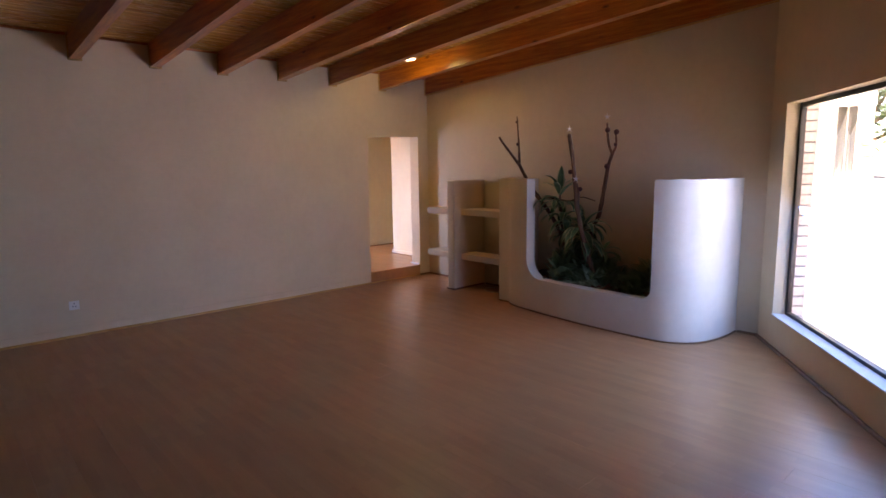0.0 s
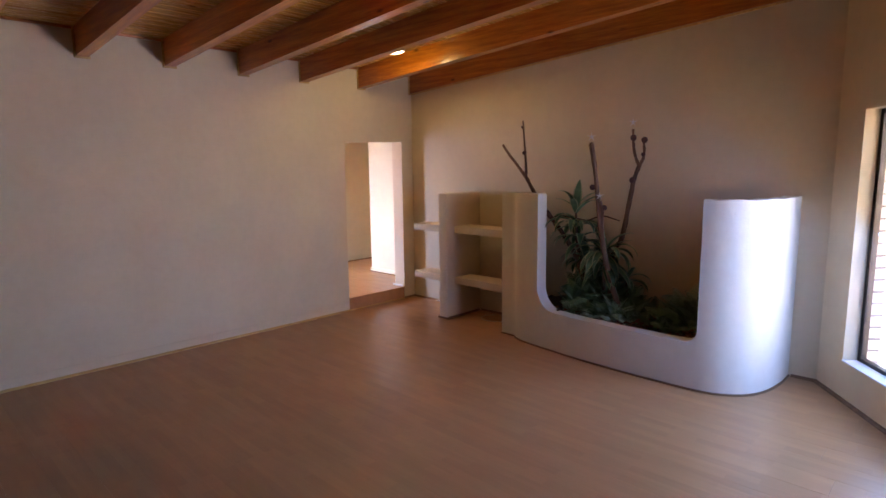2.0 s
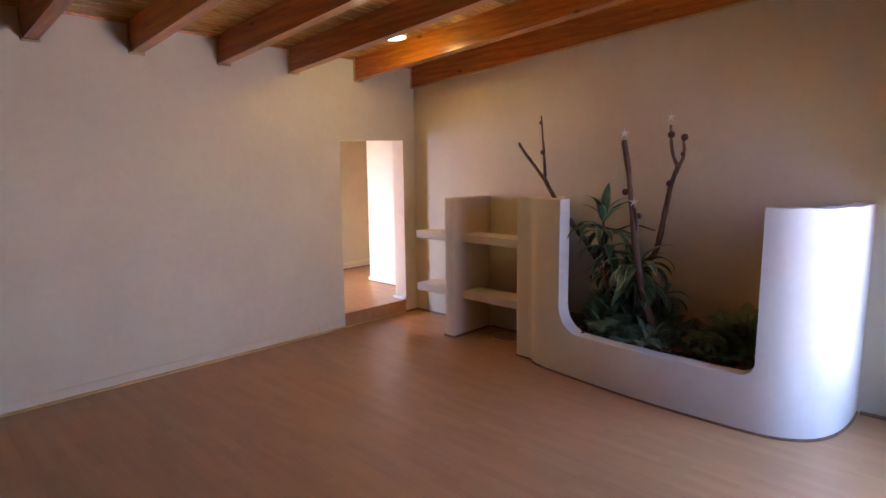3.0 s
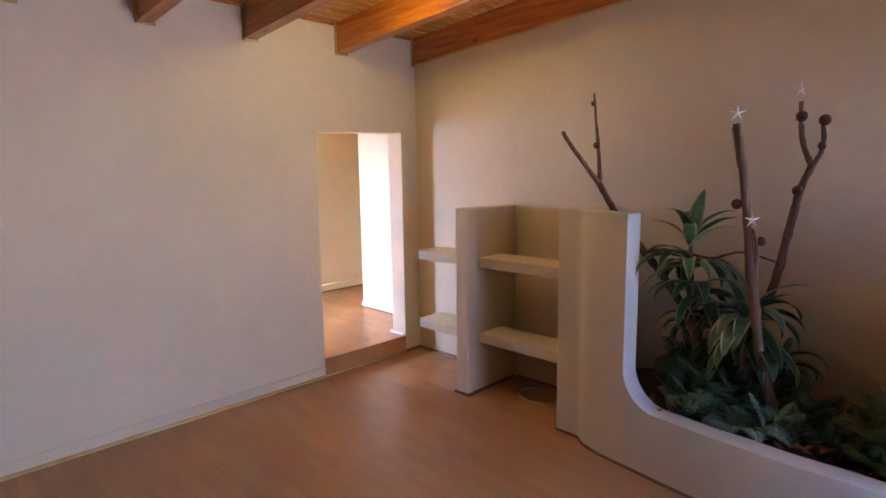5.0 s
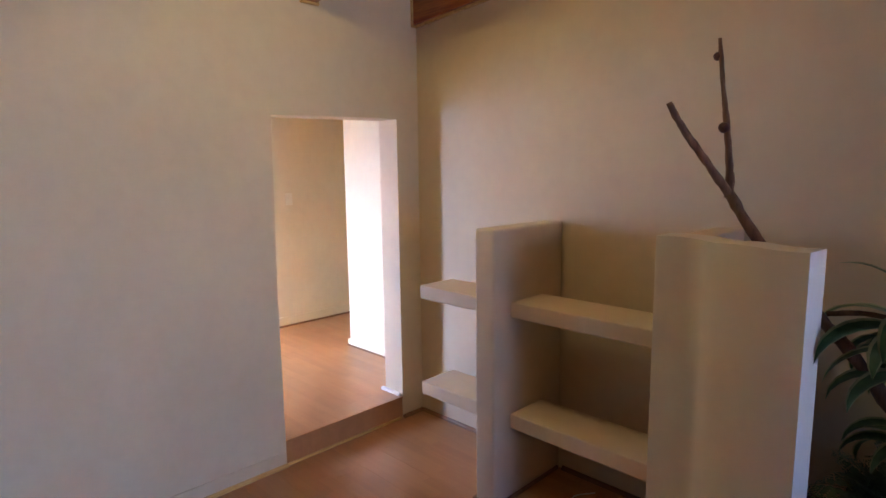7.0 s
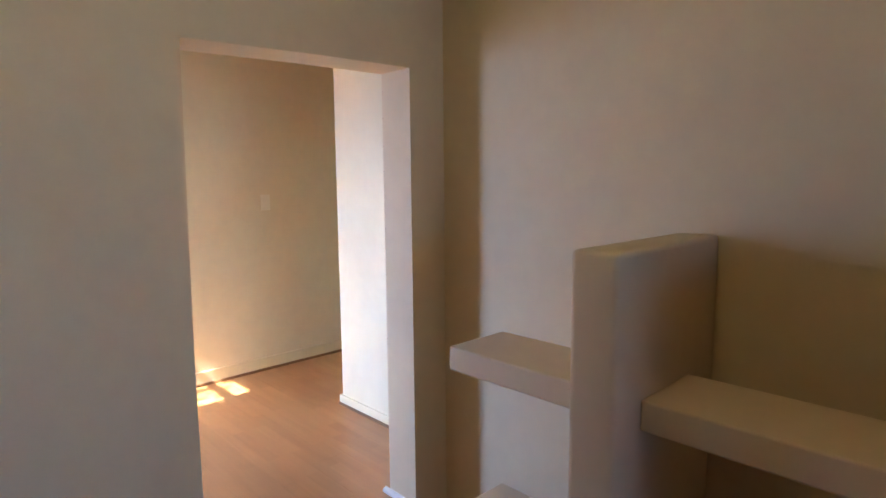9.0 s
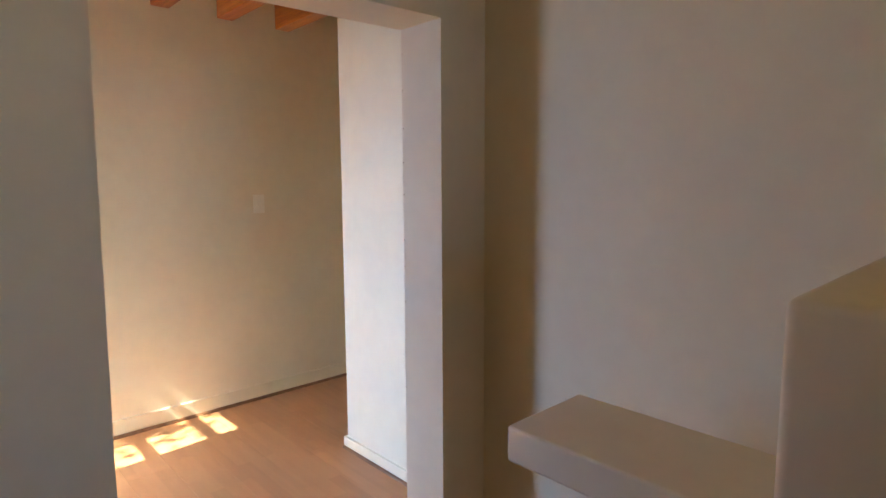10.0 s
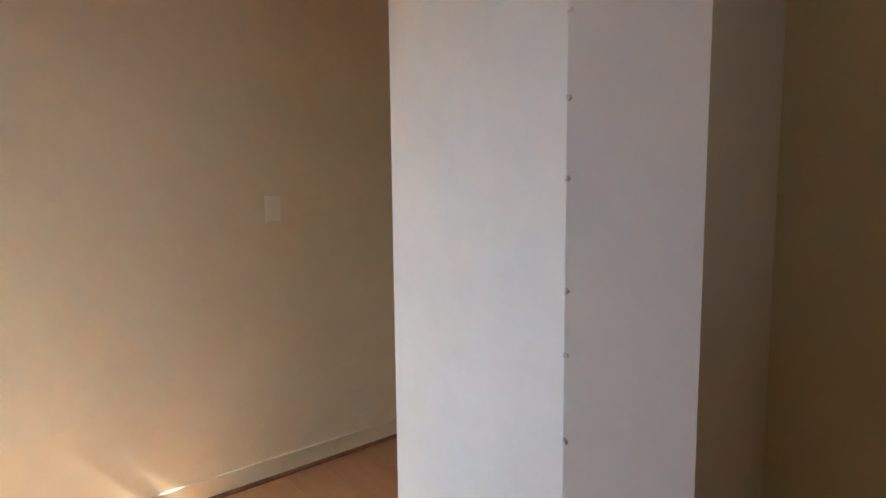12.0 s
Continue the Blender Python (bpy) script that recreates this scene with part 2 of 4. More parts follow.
# walls of the main room
H = board_z(0) + 0.04
structure("wall_west", bevelled(prism([(0, SOUTH, -0.1), (0, DOOR_L, -0.1), (0, DOOR_L - 0.002, 1.0), (0, DOOR_L + 0.012, 1.978), (0, -0.6, 1.994), (0, DOOR_R, DOOR_H),
                                       (0, DOOR_R, -0.1), (0, 0.25, -0.1), (0, 0.25, H), (0, SOUTH, H)], (-THK, 0, 0)), 0.012, 3),
          WALL, "cream plastered wall with a square doorway", "wall")
structure("wall_north", prism([(0, 0, -0.1), (CX, 0, -0.1), (CX, 0, board_z(CX) + 0.04), (0, 0, H)], (0, 0.25, 0)),
          WALL, "cream plastered back wall", "wall")
WIN_S0, WIN_S1, WIN_Z0, WIN_Z1 = 0.32, 2.5, 0.281, 2.034
bm = bmesh.new()
for s0, s1 in ((-0.12, WIN_S0), (WIN_S1, S_END + 0.2)):
    prism([W(s0, 0, -0.1), W(s1, 0, -0.1), W(s1, 0, board_z(CX + WD.x * s1) + 0.04), W(s0, 0, board_z(CX + WD.x * s0) + 0.04)], WN * 0.13, bm)
prism([W(WIN_S0, 0, -0.1), W(WIN_S1, 0, -0.1), W(WIN_S1, 0, WIN_Z0), W(WIN_S0, 0, WIN_Z0)], WN * 0.13, bm)
prism([W(WIN_S0, 0, WIN_Z1), W(WIN_S1, 0, WIN_Z1), W(WIN_S1, 0, board_z(CX + WD.x * WIN_S1) + 0.04), W(WIN_S0, 0, board_z(CX + WD.x * WIN_S0) + 0.04)], WN * 0.13, bm)
bmesh.ops.remove_doubles(bm, verts=bm.verts, dist=0.0005)
structure("wall_east", bm, WALL, "cream plastered wall with a wide low window", "wall")
# two unseen walls added to close the room behind the camera
structure("wall_south", box(-0.2, SOUTH - 0.2, -0.1, EAST + 0.2, SOUTH, 3.5), WALL, "unseen plain cream wall added to close the room", "wall")
structure("wall_southeast", box(EAST, SOUTH, -0.1, EAST + 0.2, -S_END * abs(WD.y) + 0.1, 3.5), WALL, "unseen plain cream wall added to close the room", "wall")

# hall walls
structure("wall_hall_far", box(FAR - 0.2, END_Y - 0.15, -0.1, FAR, 2.2, 2.9), WALL_HALL, "cream plastered hall wall lit from low down", "wall")
structure("wall_hall_pier", bevelled(box(PIER_X, PIER_Y, -0.1, -THK - 0.002, 2.2, 2.9), 0.012, 3), WALL_HALL, "white plastered wall end beside the doorway", "wall")
structure("wall_hall_end", box(FAR - 0.2, 2.2, -0.1, -0.2, 2.4, 2.9), WALL_HALL, "plain cream hall wall", "wall")
SL0, SL1, SLZ0, SLZ1 = -2.117, -1.67, 0.2, 2.25
bm = bmesh.new()
box(FAR - 0.1, END_Y - 0.15, -0.1, SL0, END_Y, 2.9, bm=bm)
# low opening added out of view so bounced sun brightens the hall
LW0, LW1, LWZ = -1.6, -1.4, 1.2
box(SL1, END_Y - 0.15, -0.1, LW0, END_Y, 2.9, bm=bm)
box(LW0, END_Y - 0.15, -0.1, LW1, END_Y, SLZ0, bm=bm)
box(LW0, END_Y - 0.15, LWZ, LW1, END_Y, 2.9, bm=bm)
box(LW1, END_Y - 0.15, -0.1, -THK - 0.002, END_Y, 2.9, bm=bm)
box(SL0, END_Y - 0.15, -0.1, SL1, END_Y, SLZ0, bm=bm)
box(SL0, END_Y - 0.15, SLZ1, SL1, END_Y, 2.9, bm=bm)
structure("wall_hall_window", bm, WALL_HALL, "cream hall wall with a tall narrow window and an added low opening", "wall")

# ceilings
bm = bmesh.new()
w = 0.098
for i in range(int(EAST / w) + 1):
    x0, x1 = i * w, i * w + w
    top = 0.0 if x0 < CX else -(x0 - CX) * abs(WD.y) / WD.x
    top += 0.06
    g = 0.009
    prof = [(x0 + 0.0005, 0.016), (x0 + 0.0005, 0.008), (x0 + g, 0), (x1 - g, 0), (x1 - 0.0005, 0.008), (x1 - 0.0005, 0.016)]
    prism([(x, SOUTH, board_z(x) + z) for x, z in prof], (0, top - SOUTH, 0), bm)
structure("ceiling", bm, BOARDS, "orange varnished pine tongue-and-groove ceiling boards", "ceiling")
# unseen slab above the boards, added to block the sun
bm = prism([(-0.3, SOUTH - 0.3, board_z(-0.3) + 0.02), (EAST + 0.3, SOUTH - 0.3, board_z(EAST + 0.3) + 0.02), (EAST + 0.3, 0.3, board_z(EAST + 0.3) + 0.02), (-0.3, 0.3, board_z(-0.3) + 0.02)], (0, 0, 0.15))
geom = bm.verts[:] + bm.edges[:] + bm.faces[:]
cut = bmesh.ops.bisect_plane(bm, geom=geom, plane_co=W(0, 0.3, 0), plane_no=WN, clear_outer=True)
bmesh.ops.holes_fill(bm, edges=[e for e in cut["geom_cut"] if isinstance(e, bmesh.types.BMEdge)])
structure("roof", bm, ROOF, "unseen grey roof slab that keeps the sun out of the room", "roof")
bm = bmesh.new()
for i in range(20):
    prism([(FAR - 0.1 + x, END_Y - 0.1, 2.69 + z) for x, z in ((i * 0.1 + 0.0005, 0.015), (i * 0.1 + 0.008, 0), (i * 0.1 + 0.092, 0), (i * 0.1 + 0.0995, 0.015))], (0, 4.05, 0), bm)
structure("ceiling_hall", bm, BOARDS, "varnished pine boards over the hall", "ceiling")
# the same sun-blocking slab, out of view over the hall
structure("roof_hall", box(FAR - 0.4, END_Y - 0.3, 2.72, -0.1, 2.5, 2.86), ROOF, "unseen flat grey slab that keeps the sun out of the hall", "roof")

# floors
structure("floor", prism([(-0.02, SOUTH, -0.12), (EAST, SOUTH, -0.12), W(S_END, 0.05, -0.12), W(0, 0.05, -0.12), (-0.02, 0.02, -0.12)], (0, 0, 0.108)), SUBFLOOR, "reddish brown laminate plank floor", "floor")
structure("floor_hall", box(FAR, END_Y, -0.1, -0.02, 2.2, STEP - 0.012), SUBFLOOR, "brown laminate floor one step up", "floor")


# ---- beams ----
BEAM_Y = [-0.035, -0.838, -1.604, -2.287, -2.981] + [-3.66 - 0.69 * k for k in range(14)]
for i, y0 in enumerate(BEAM_Y):
    y1 = y0 + 0.088 if i else 0.02
    x1 = min(EAST, CX + (-y0) / abs(WD.y) * WD.x) + 0.05
    bm = prism([(0.001, y0, beam_z(0)), (x1, y0, beam_z(x1)), (x1, y0, board_z(x1) + 0.004), (0.001, y0, board_z(0) + 0.004)], (0, y1 - y0, 0))
    bevelled(bm, 0.007, 2)
    beam = tagged(link_mesh("ceiling_beam", bm, PINE), "orange varnished pine ceiling beam with dark knots", "beam", "ceiling beams", "structure")
    t = 0.014
    bm = box(0.0005, y0 - t, beam_z(0) - t, 0.016, y0 - 0.001, board_z(0), 0.004)
    part("end_trim", bm, TRIMWOOD, beam, "pale pine edging strip")
    if i:
        part("end_trim", box(0.0005, y1 + 0.001, beam_z(0) - t, 0.016, y1 + t, board_z(0), 0.004), TRIMWOOD, beam, "pale pine edging strip")
    part("end_trim", box(0.0005, y0 - t, beam_z(0) - t - 0.002, 0.018, y1 + (t if i else 0), beam_z(0) - 0.001, 0.004), TRIMWOOD, beam, "pale pine edging strip")
    nxt = BEAM_Y[i + 1] + 0.088 if i + 1 < len(BEAM_Y) else SOUTH
    structure("cornice_trim", box(0.0005, nxt + t, board_z(0) - 0.02, 0.02, y0 - t, board_z(0) + 0.002, 0.006), PINE, "thin pine strip under the ceiling boards", "trim")
bm = prism([(0.02, -0.018, beam_z(0.02) - 0.016), (CX, -0.018, beam_z(CX) - 0.016), (CX, -0.001, beam_z(CX) - 0.016), (0.02, -0.001, beam_z(0.02) - 0.016)], (0, 0, 0.015))
structure("wall_top_trim", bm, TRIMWOOD, "thin pine strip below the wall beam", "trim")
for y0 in (-1.37, -1.015, -0.66, -0.3, 0.06, 0.425, 1.15, 1.5, 1.86):
    b = tagged(link_mesh("hall_beam", bevelled(box(FAR + 0.001, y0, 2.502, -THK - 0.003, y0 + 0.095, 2.694), 0.006), PINE), "orange varnished pine beam over the hall", "beam", "hall ceiling beams", "structure")

# ---- skirtings, step ----
structure("baseboard_west", box(-0.005, SOUTH, 0.0, 0.007, DOOR_L - 0.012, 0.088, 0.004), WALL, "low painted skirting flush with the wall", "baseboard")


def quadrant(name, p, q, up, r=0.02, mat=STRIP, label="dark wooden quarter-round floor strip"):
    """A quarter-round strip along the floor from p to q; up: the way out from the wall."""
    p, q, o = Vector(p), Vector(q), Vector(up)
    prof = [Vector((0, 0, 0))] + [o * (r * math.cos(a)) + Vector((0, 0, r * math.sin(a))) for a in [k * math.pi / 10 for k in range(6)]]
    return structure(name, prism([p + v for v in prof], q - p), mat, label, "trim")


quadrant("strip_west", (0.0075, SOUTH, 0.0005), (0.0075, DOOR_L, 0.0005), (1, 0, 0), 0.018, TRIMWOOD)
quadrant("strip_west_end", (0.001, DOOR_R, 0.0005), (0.001, -0.001, 0.0005), (1, 0, 0))
quadrant("strip_north_bay", (0.02, -0.001, 0.0005), (1.01, -0.001, 0.0005), (0, -1, 0))
quadrant("strip_north_shelf", (1.16, -0.001, 0.0005), (1.9, -0.001, 0.0005), (0, -1, 0))
quadrant("strip_north_window", (4.36, -0.001, 0.0005), (CX - 0.005, -0.001, 0.0005), (0, -1, 0))
quadrant("strip_east", W(0, -0.001, 0.0005), W(S_END - 0.1, -0.001, 0.0005), -WN, 0.022)
st = thing("doorway_step", "brown laminate step up into the hall doorway", "step")
part("riser", box(-0.02, DOOR_L + 0.002, 0.0, -0.002, DOOR_R - 0.002, STEP - 0.006, 0.001), LAMINATE, st)
part("nosing", box(-0.03, DOOR_L + 0.002, STEP - 0.014, 0.004, DOOR_R - 0.002, STEP + 0.001, 0.003), LAMINATE, st)
part("foot_strip", box(-0.002, DOOR_L + 0.004, 0.0005, 0.014, DOOR_R - 0.02, 0.014, 0.004), TRIMWOOD, st, "pale quarter-round strip")
quadrant("strip_reveal", (-0.02, DOOR_R - 0.001, STEP + 0.0005), (-THK - 0.03, DOOR_R - 0.001, STEP + 0.0005), (0, -1, 0), 0.02, SKIRT, "white painted strip in the doorway")
structure("baseboard_hall_far", box(FAR - 0.005, END_Y, STEP, FAR + 0.012, 2.2, STEP + 0.098, 0.005), WALL_HALL, "low painted hall skirting", "baseboard")
quadrant("strip_hall_far", (FAR + 0.0105, END_Y, STEP + 0.0005), (FAR + 0.0105, 2.2, STEP + 0.0005), (1, 0, 0), 0.016)
bm = bmesh.new()
box(PIER_X - 0.014, PIER_Y - 0.014, STEP, -THK - 0.002, PIER_Y + 0.004, STEP + 0.06, 0.004, bm=bm)
box(PIER_X - 0.014, PIER_Y + 0.006, STEP, PIER_X + 0.004, 2.2, STEP + 0.06, 0.004, bm=bm)
structure("baseboard_hall_pier", bm, WALL_HALL, "white painted skirting round the wall end", "baseboard")
quadrant("strip_hall_pier", (PIER_X - 0.01, PIER_Y - 0.0145, STEP + 0.0005), (-THK - 0.002, PIER_Y - 0.0145, STEP + 0.0005), (0, -1, 0), 0.012)

bead = new("plaster_chips")
tagged(bead, "small chips along the white plaster doorway edge", "wall damage", "", "structure")
rnd = random.Random(31)
for z in (0.87, 1.03, 1.155, 1.272, 1.356, 1.5, 1.6, 1.705, 1.82, 1.93):
    bm = bmesh.new()
    bmesh.ops.create_icosphere(bm, subdivisions=2, radius=1)
    for v in bm.verts:
        v.co = Vector((v.co.x * 0.005, v.co.y * 0.004, v.co.z * rnd.uniform(0.002, 0.006))) * (1 + 0.4 * noise.noise(v.co * 3 + Vector((z * 9, 0, 0)))) + Vector((-THK + 0.003, DOOR_R + 0.001, z))
    part("chip", bm, SHELF, bead, "grey chipped spot", True)

# ---- window of the main room ----
def wbox(s0, s1, d0, d1, z0, z1, bevel=0.003):
    bm = box(s0, d0, z0, s1, d1, z1, bevel)
    for v in bm.verts:
        v.co = W(v.co.x, v.co.y, v.co.z)
    return bm


FD0, FD1 = 0.095, 0.14


def wide_window(name, s0, s1):
    win = new(name)
    tagged(win, "wide fixed window in a bronze aluminium frame", "window", "", "structure")
    part("frame_side", wbox(s0 + 0.001, s0 + 0.035, FD0, FD1, WIN_Z0, WIN_Z1), BRONZE, win)
    part("frame_side", wbox(s1 - 0.035, s1 - 0.001, FD0, FD1, WIN_Z0, WIN_Z1), BRONZE, win)
    part("frame_head", wbox(s0 + 0.035, s1 - 0.035, FD0, FD1, WIN_Z1 - 0.035, WIN_Z1 - 0.001), BRONZE, win)
    part("frame_foot", wbox(s0 + 0.035, s1 - 0.035, FD0, FD1, WIN_Z0 + 0.001, WIN_Z0 + 0.035), BRONZE, win)
    pane = part("pane", wbox(s0 + 0.03, s1 - 0.03, 0.114, 0.12, WIN_Z0 + 0.03, WIN_Z1 - 0.03, 0), GLASS, win)
    pane.visible_shadow = False
    part("window_sill", wbox(s0 + 0.002, s1 - 0.002, -0.012, FD0 - 0.002, WIN_Z0 + 0.0005, WIN_Z0 + 0.012), SKIRT, win, "white painted sill")


wide_window("window_1", WIN_S0, WIN_S1)

# ---- narrow hall window ----
win2 = new("window_2")
tagged(win2, "tall narrow window with horizontal bars", "window", "", "structure")
part("frame_side", box(SL0 + 0.001, END_Y - 0.12, SLZ0, SL0 + 0.03, END_Y - 0.07, SLZ1, 0.003), BRONZE, win2)
part("frame_side", box(SL1 - 0.03, END_Y - 0.12, SLZ0, SL1 - 0.001, END_Y - 0.07, SLZ1, 0.003), BRONZE, win2)
part("frame_head", box(SL0 + 0.03, END_Y - 0.12, SLZ1 - 0.03, SL1 - 0.03, END_Y - 0.07, SLZ1 - 0.001, 0.003), BRONZE, win2)
for k in range(6):
    z = SLZ1 - 0.365 * (k + 1) + 0.14
    if z > SLZ0:
        part("bar", box(SL0 + 0.03, END_Y - 0.115, z - 0.022, SL1 - 0.03, END_Y - 0.075, z + 0.022, 0.003), BRONZE, win2)
pane = part("pane", box(SL0 + 0.02, END_Y - 0.098, SLZ0, SL1 - 0.02, END_Y - 0.092, SLZ1 - 0.02), GLASS, win2)
pane.visible_shadow = False


# unseen low window, added only to let more sun into the hall
win3 = new("window_3_added")
tagged(win3, "added unseen low window that lets in sun to brighten the hall", "window", "", "structure")
part("frame_side", box(LW0 + 0.001, END_Y - 0.12, SLZ0, LW0 + 0.03, END_Y - 0.07, LWZ, 0.003), BRONZE, win3)
part("frame_side", box(LW1 - 0.03, END_Y - 0.12, SLZ0, LW1 - 0.001, END_Y - 0.07, LWZ, 0.003), BRONZE, win3)
part("frame_head", box(LW0 + 0.03, END_Y - 0.12, LWZ - 0.03, LW1 - 0.03, END_Y - 0.07, LWZ - 0.001, 0.003), BRONZE, win3)
pane = part("pane", box(LW0 + 0.02, END_Y - 0.098, SLZ0, LW1 - 0.02, END_Y - 0.092, LWZ - 0.02), GLASS, win3)
pane.visible_shadow = False


# ---- shelf unit ----
def pillar(label, x0, x1, front, h):
    p = thing("masonry_divider", label, "partition", "shelf dividers")
    part("body", box(x0, front, 0.0, x1, -0.0005, h, 0.016, 3), SHELF, p, "", True)
    t = 0.012
    part("foot_strip", box(x0 - t, front - t, 0.0005, x1 + t, front - 0.0005, 0.022, 0.003), STRIP, p, "dark wooden floor strip")
    part("foot_strip", box(x1 + 0.0005, front, 0.0005, x1 + t, -0.022, 0.022, 0.003), STRIP, p, "dark wooden floor strip")
    part("foot_strip", box(x0 - t, front, 0.0005, x0 - 0.0005, -0.022, 0.022, 0.003), STRIP, p, "dark wooden floor strip")
    return p


pillar("cream plastered upright holding shelves, rounded edges", 1.012, 1.132, -0.572, 1.4)
pillar("cream plastered upright joined to the planter", 1.912, 2.03, -0.505, 1.418)


def shelf(label, x0, x1, z):
    s = thing("masonry_shelf", label, "shelf", "plastered shelves")
    part("slab", box(x0, -0.445, z - 0.078, x1, -0.18, z, 0.008, 3), SHELF, s, "", True)


for z in (1.03, 0.462):
    shelf("thick cream plastered shelf stub, empty", 0.478, 1.0135, z)
for z in (1.035, 0.462):
    shelf("thick cream plastered shelf between uprights, empty", 1.1305, 1.9135, z)

# loose cable and cable outlet in the bay
cab = thing("loose_cable", "thin white cable curling on the floor", "cable")
part("cord", tube(smooth_line([(1.42, -0.1, 0.006), (1.36, -0.2, 0.006), (1.4, -0.3, 0.006), (1.52, -0.34, 0.006), (1.66, -0.28, 0.006), (1.74, -0.12, 0.012), (1.76, -0.02, 0.10)], 6), 0.0035, 6), CABLE, cab, "", True)
out = thing("cable_outlet", "small grey cable outlet low on the wall", "outlet")
part("plate", box(1.735, -0.012, 0.09, 1.785, -0.0005, 0.135, 0.003), GREYWALL, out)


def socket(name, label, y, z, side_x, w, h, kind, mat=WHITE):
    s = thing(name, label, kind)
    part("plate", box(side_x, y - w / 2, z - h / 2, side_x + 0.006, y + w / 2, z + h / 2, 0.003), mat, s)
    return s


so = socket("wall_socket", "white plastic power socket low on the wall", -4.52, 0.305, 0.0005, 0.085, 0.085, "socket")
for a, b in ((0, 0.018), (-0.011, -0.01), (0.011, -0.01)):
    part("pin_hole", box(0.0062, -4.52 + a - 0.004, 0.305 + b - 0.005, 0.0072, -4.52 + a + 0.004, 0.305 + b + 0.005), SLOT, so)
sw = socket("light_switch", "cream plastic light switch plate with a four-way rocker", 0.268, 1.415, FAR + 0.0005, 0.074, 0.116, "switch", CREAM)
part("rim", box(FAR + 0.0060, 0.268 - 0.02, 1.415 - 0.026, FAR + 0.0075, 0.268 + 0.02, 1.415 + 0.026, 0.001), CREAM, sw)
for dy in (-0.009, 0.009):
    for dz in (-0.011, 0.011):
        part("rocker", box(FAR + 0.0072, 0.268 + dy - 0.007, 1.415 + dz - 0.009, FAR + 0.0095, 0.268 + dy + 0.007, 1.415 + dz + 0.009, 0.002), CREAM, sw)

# ceiling lamp
dl = thing("ceiling_downlight", "round white surface-mounted ceiling lamp between beams, switched on", "lamp")
bm = bmesh.new()
LX, LY, LZ = 1.08, -1.27, 2.79
n = 32


def lamp_ring(r, z):
    return [bm.verts.new((LX + r * math.cos(2 * math.pi * k / n), LY + r * math.sin(2 * math.pi * k / n), z)) for k in range(n)]


ring = [lamp_ring(r, z) for r, z in ((0.121, LZ + 0.004), (0.124, LZ - 0.002), (0.133, LZ + 0.001), (0.136, LZ + 0.012), (0.136, board_z(LX) + 0.012), (0.122, board_z(LX) + 0.012), (0.121, LZ + 0.02))]
for a, b in zip(ring, ring[1:] + ring[:1]):
    for k in range(n):
        bm.faces.new((a[k], a[(k + 1) % n], b[(k + 1) % n], b[k]))
part("ring", bm, WHITE, dl, "white metal ring", True)
bm = bmesh.new()
low, high = lamp_ring(0.1225, LZ + 0.001), lamp_ring(0.1225, LZ + 0.012)
bm.faces.new(low)
bm.faces.new(high[::-1])
for k in range(n):
    bm.faces.new((low[k], low[(k + 1) % n], high[(k + 1) % n], high[k]))
part("lens", bm, GLOW, dl, "glowing warm white lens")

# ---- planter ----
CURVE = [(1.908, -0.582), (2.0, -0.585), (2.07, -0.588), (2.088, -0.602), (2.15, -0.65), (2.28, -0.692), (2.48, -0.722), (2.8, -0.768), (3.2, -0.805), (3.55, -0.815), (3.9, -0.81), (4.08, -0.765), (4.22, -0.65), (4.3, -0.47), (4.335, -0.24), (4.34, 0.0)]
line = smooth_line([(x, y, 0) for x, y in CURVE], 16)
run = [0.0]
for a, b in zip(line, line[1:]):
    run.append(run[-1] + (b - a).length)


def on_curve(s):
    s = min(max(s, 0), run[-1])
    i = max(k for k in range(len(run)) if run[k] <= s + 1e-9)
    i = min(i, len(run) - 2)
    f = (s - run[i]) / (run[i + 1] - run[i])
    d = (line[i + 1] - line[i]).normalized()
    return line[i].lerp(line[i + 1], f), Vector((-d.y, d.x, 0))


def s_of(x):
    return min((abs(p.x - x), r) for p, r in zip(line, run) if p.y < -0.4)[1]


P_TOP, P_LOW, P_THK = 1.43, 0.362, 0.12
SA, SB = s_of(2.42), s_of(3.898)
RA, RB = 0.21, 0.1


def rim(s):
    if s < SA + RA:
        return P_LOW + RA - math.sqrt(max(0, RA ** 2 - (SA + RA - s) ** 2))
    if s > SB - RB:
        return P_LOW + RB - math.sqrt(max(0, RB ** 2 - (s - SB + RB) ** 2))
    return P_LOW


cols = [(SA * k / 14, P_TOP) for k in range(15)]
inner = []
for k in range(13):
    inner.append(SA + RA * (1 - math.cos(k / 12 * math.pi / 2)))
inner += [SA + RA + (SB - RB - SA - RA) * k / 30 for k in range(1, 30)]
for k in range(11):
    inner.append(SB - RB + RB * math.sin(k / 10 * math.pi / 2))
cols += [(s, rim(s)) for s in inner]
cols += [(SB + (run[-1] - SB) * k / 40, P_TOP) for k in range(41)]
bm = bmesh.new()
prev = None
rnd = random.Random(4)
for s, h in cols:
    p, nrm = on_curve(s)
    q = p + nrm * P_THK
    if q.y > -0.001:
        q.y = -0.001
    wob = 0.003 * math.sin(s * 23) if h == P_TOP else 0.0015 * math.sin(s * 17)
    v = [bm.verts.new((p.x, p.y, 0)), bm.verts.new((p.x, p.y, h + wob)), bm.verts.new((q.x, q.y, h + wob)), bm.verts.new((q.x, q.y, 0))]
    if prev:
        for k in range(4):
            bm.faces.new((prev[k], prev[(k + 1) % 4], v[(k + 1) % 4], v[k]))
    else:
        bm.faces.new(v)
    prev = v
bm.faces.new(prev[::-1])
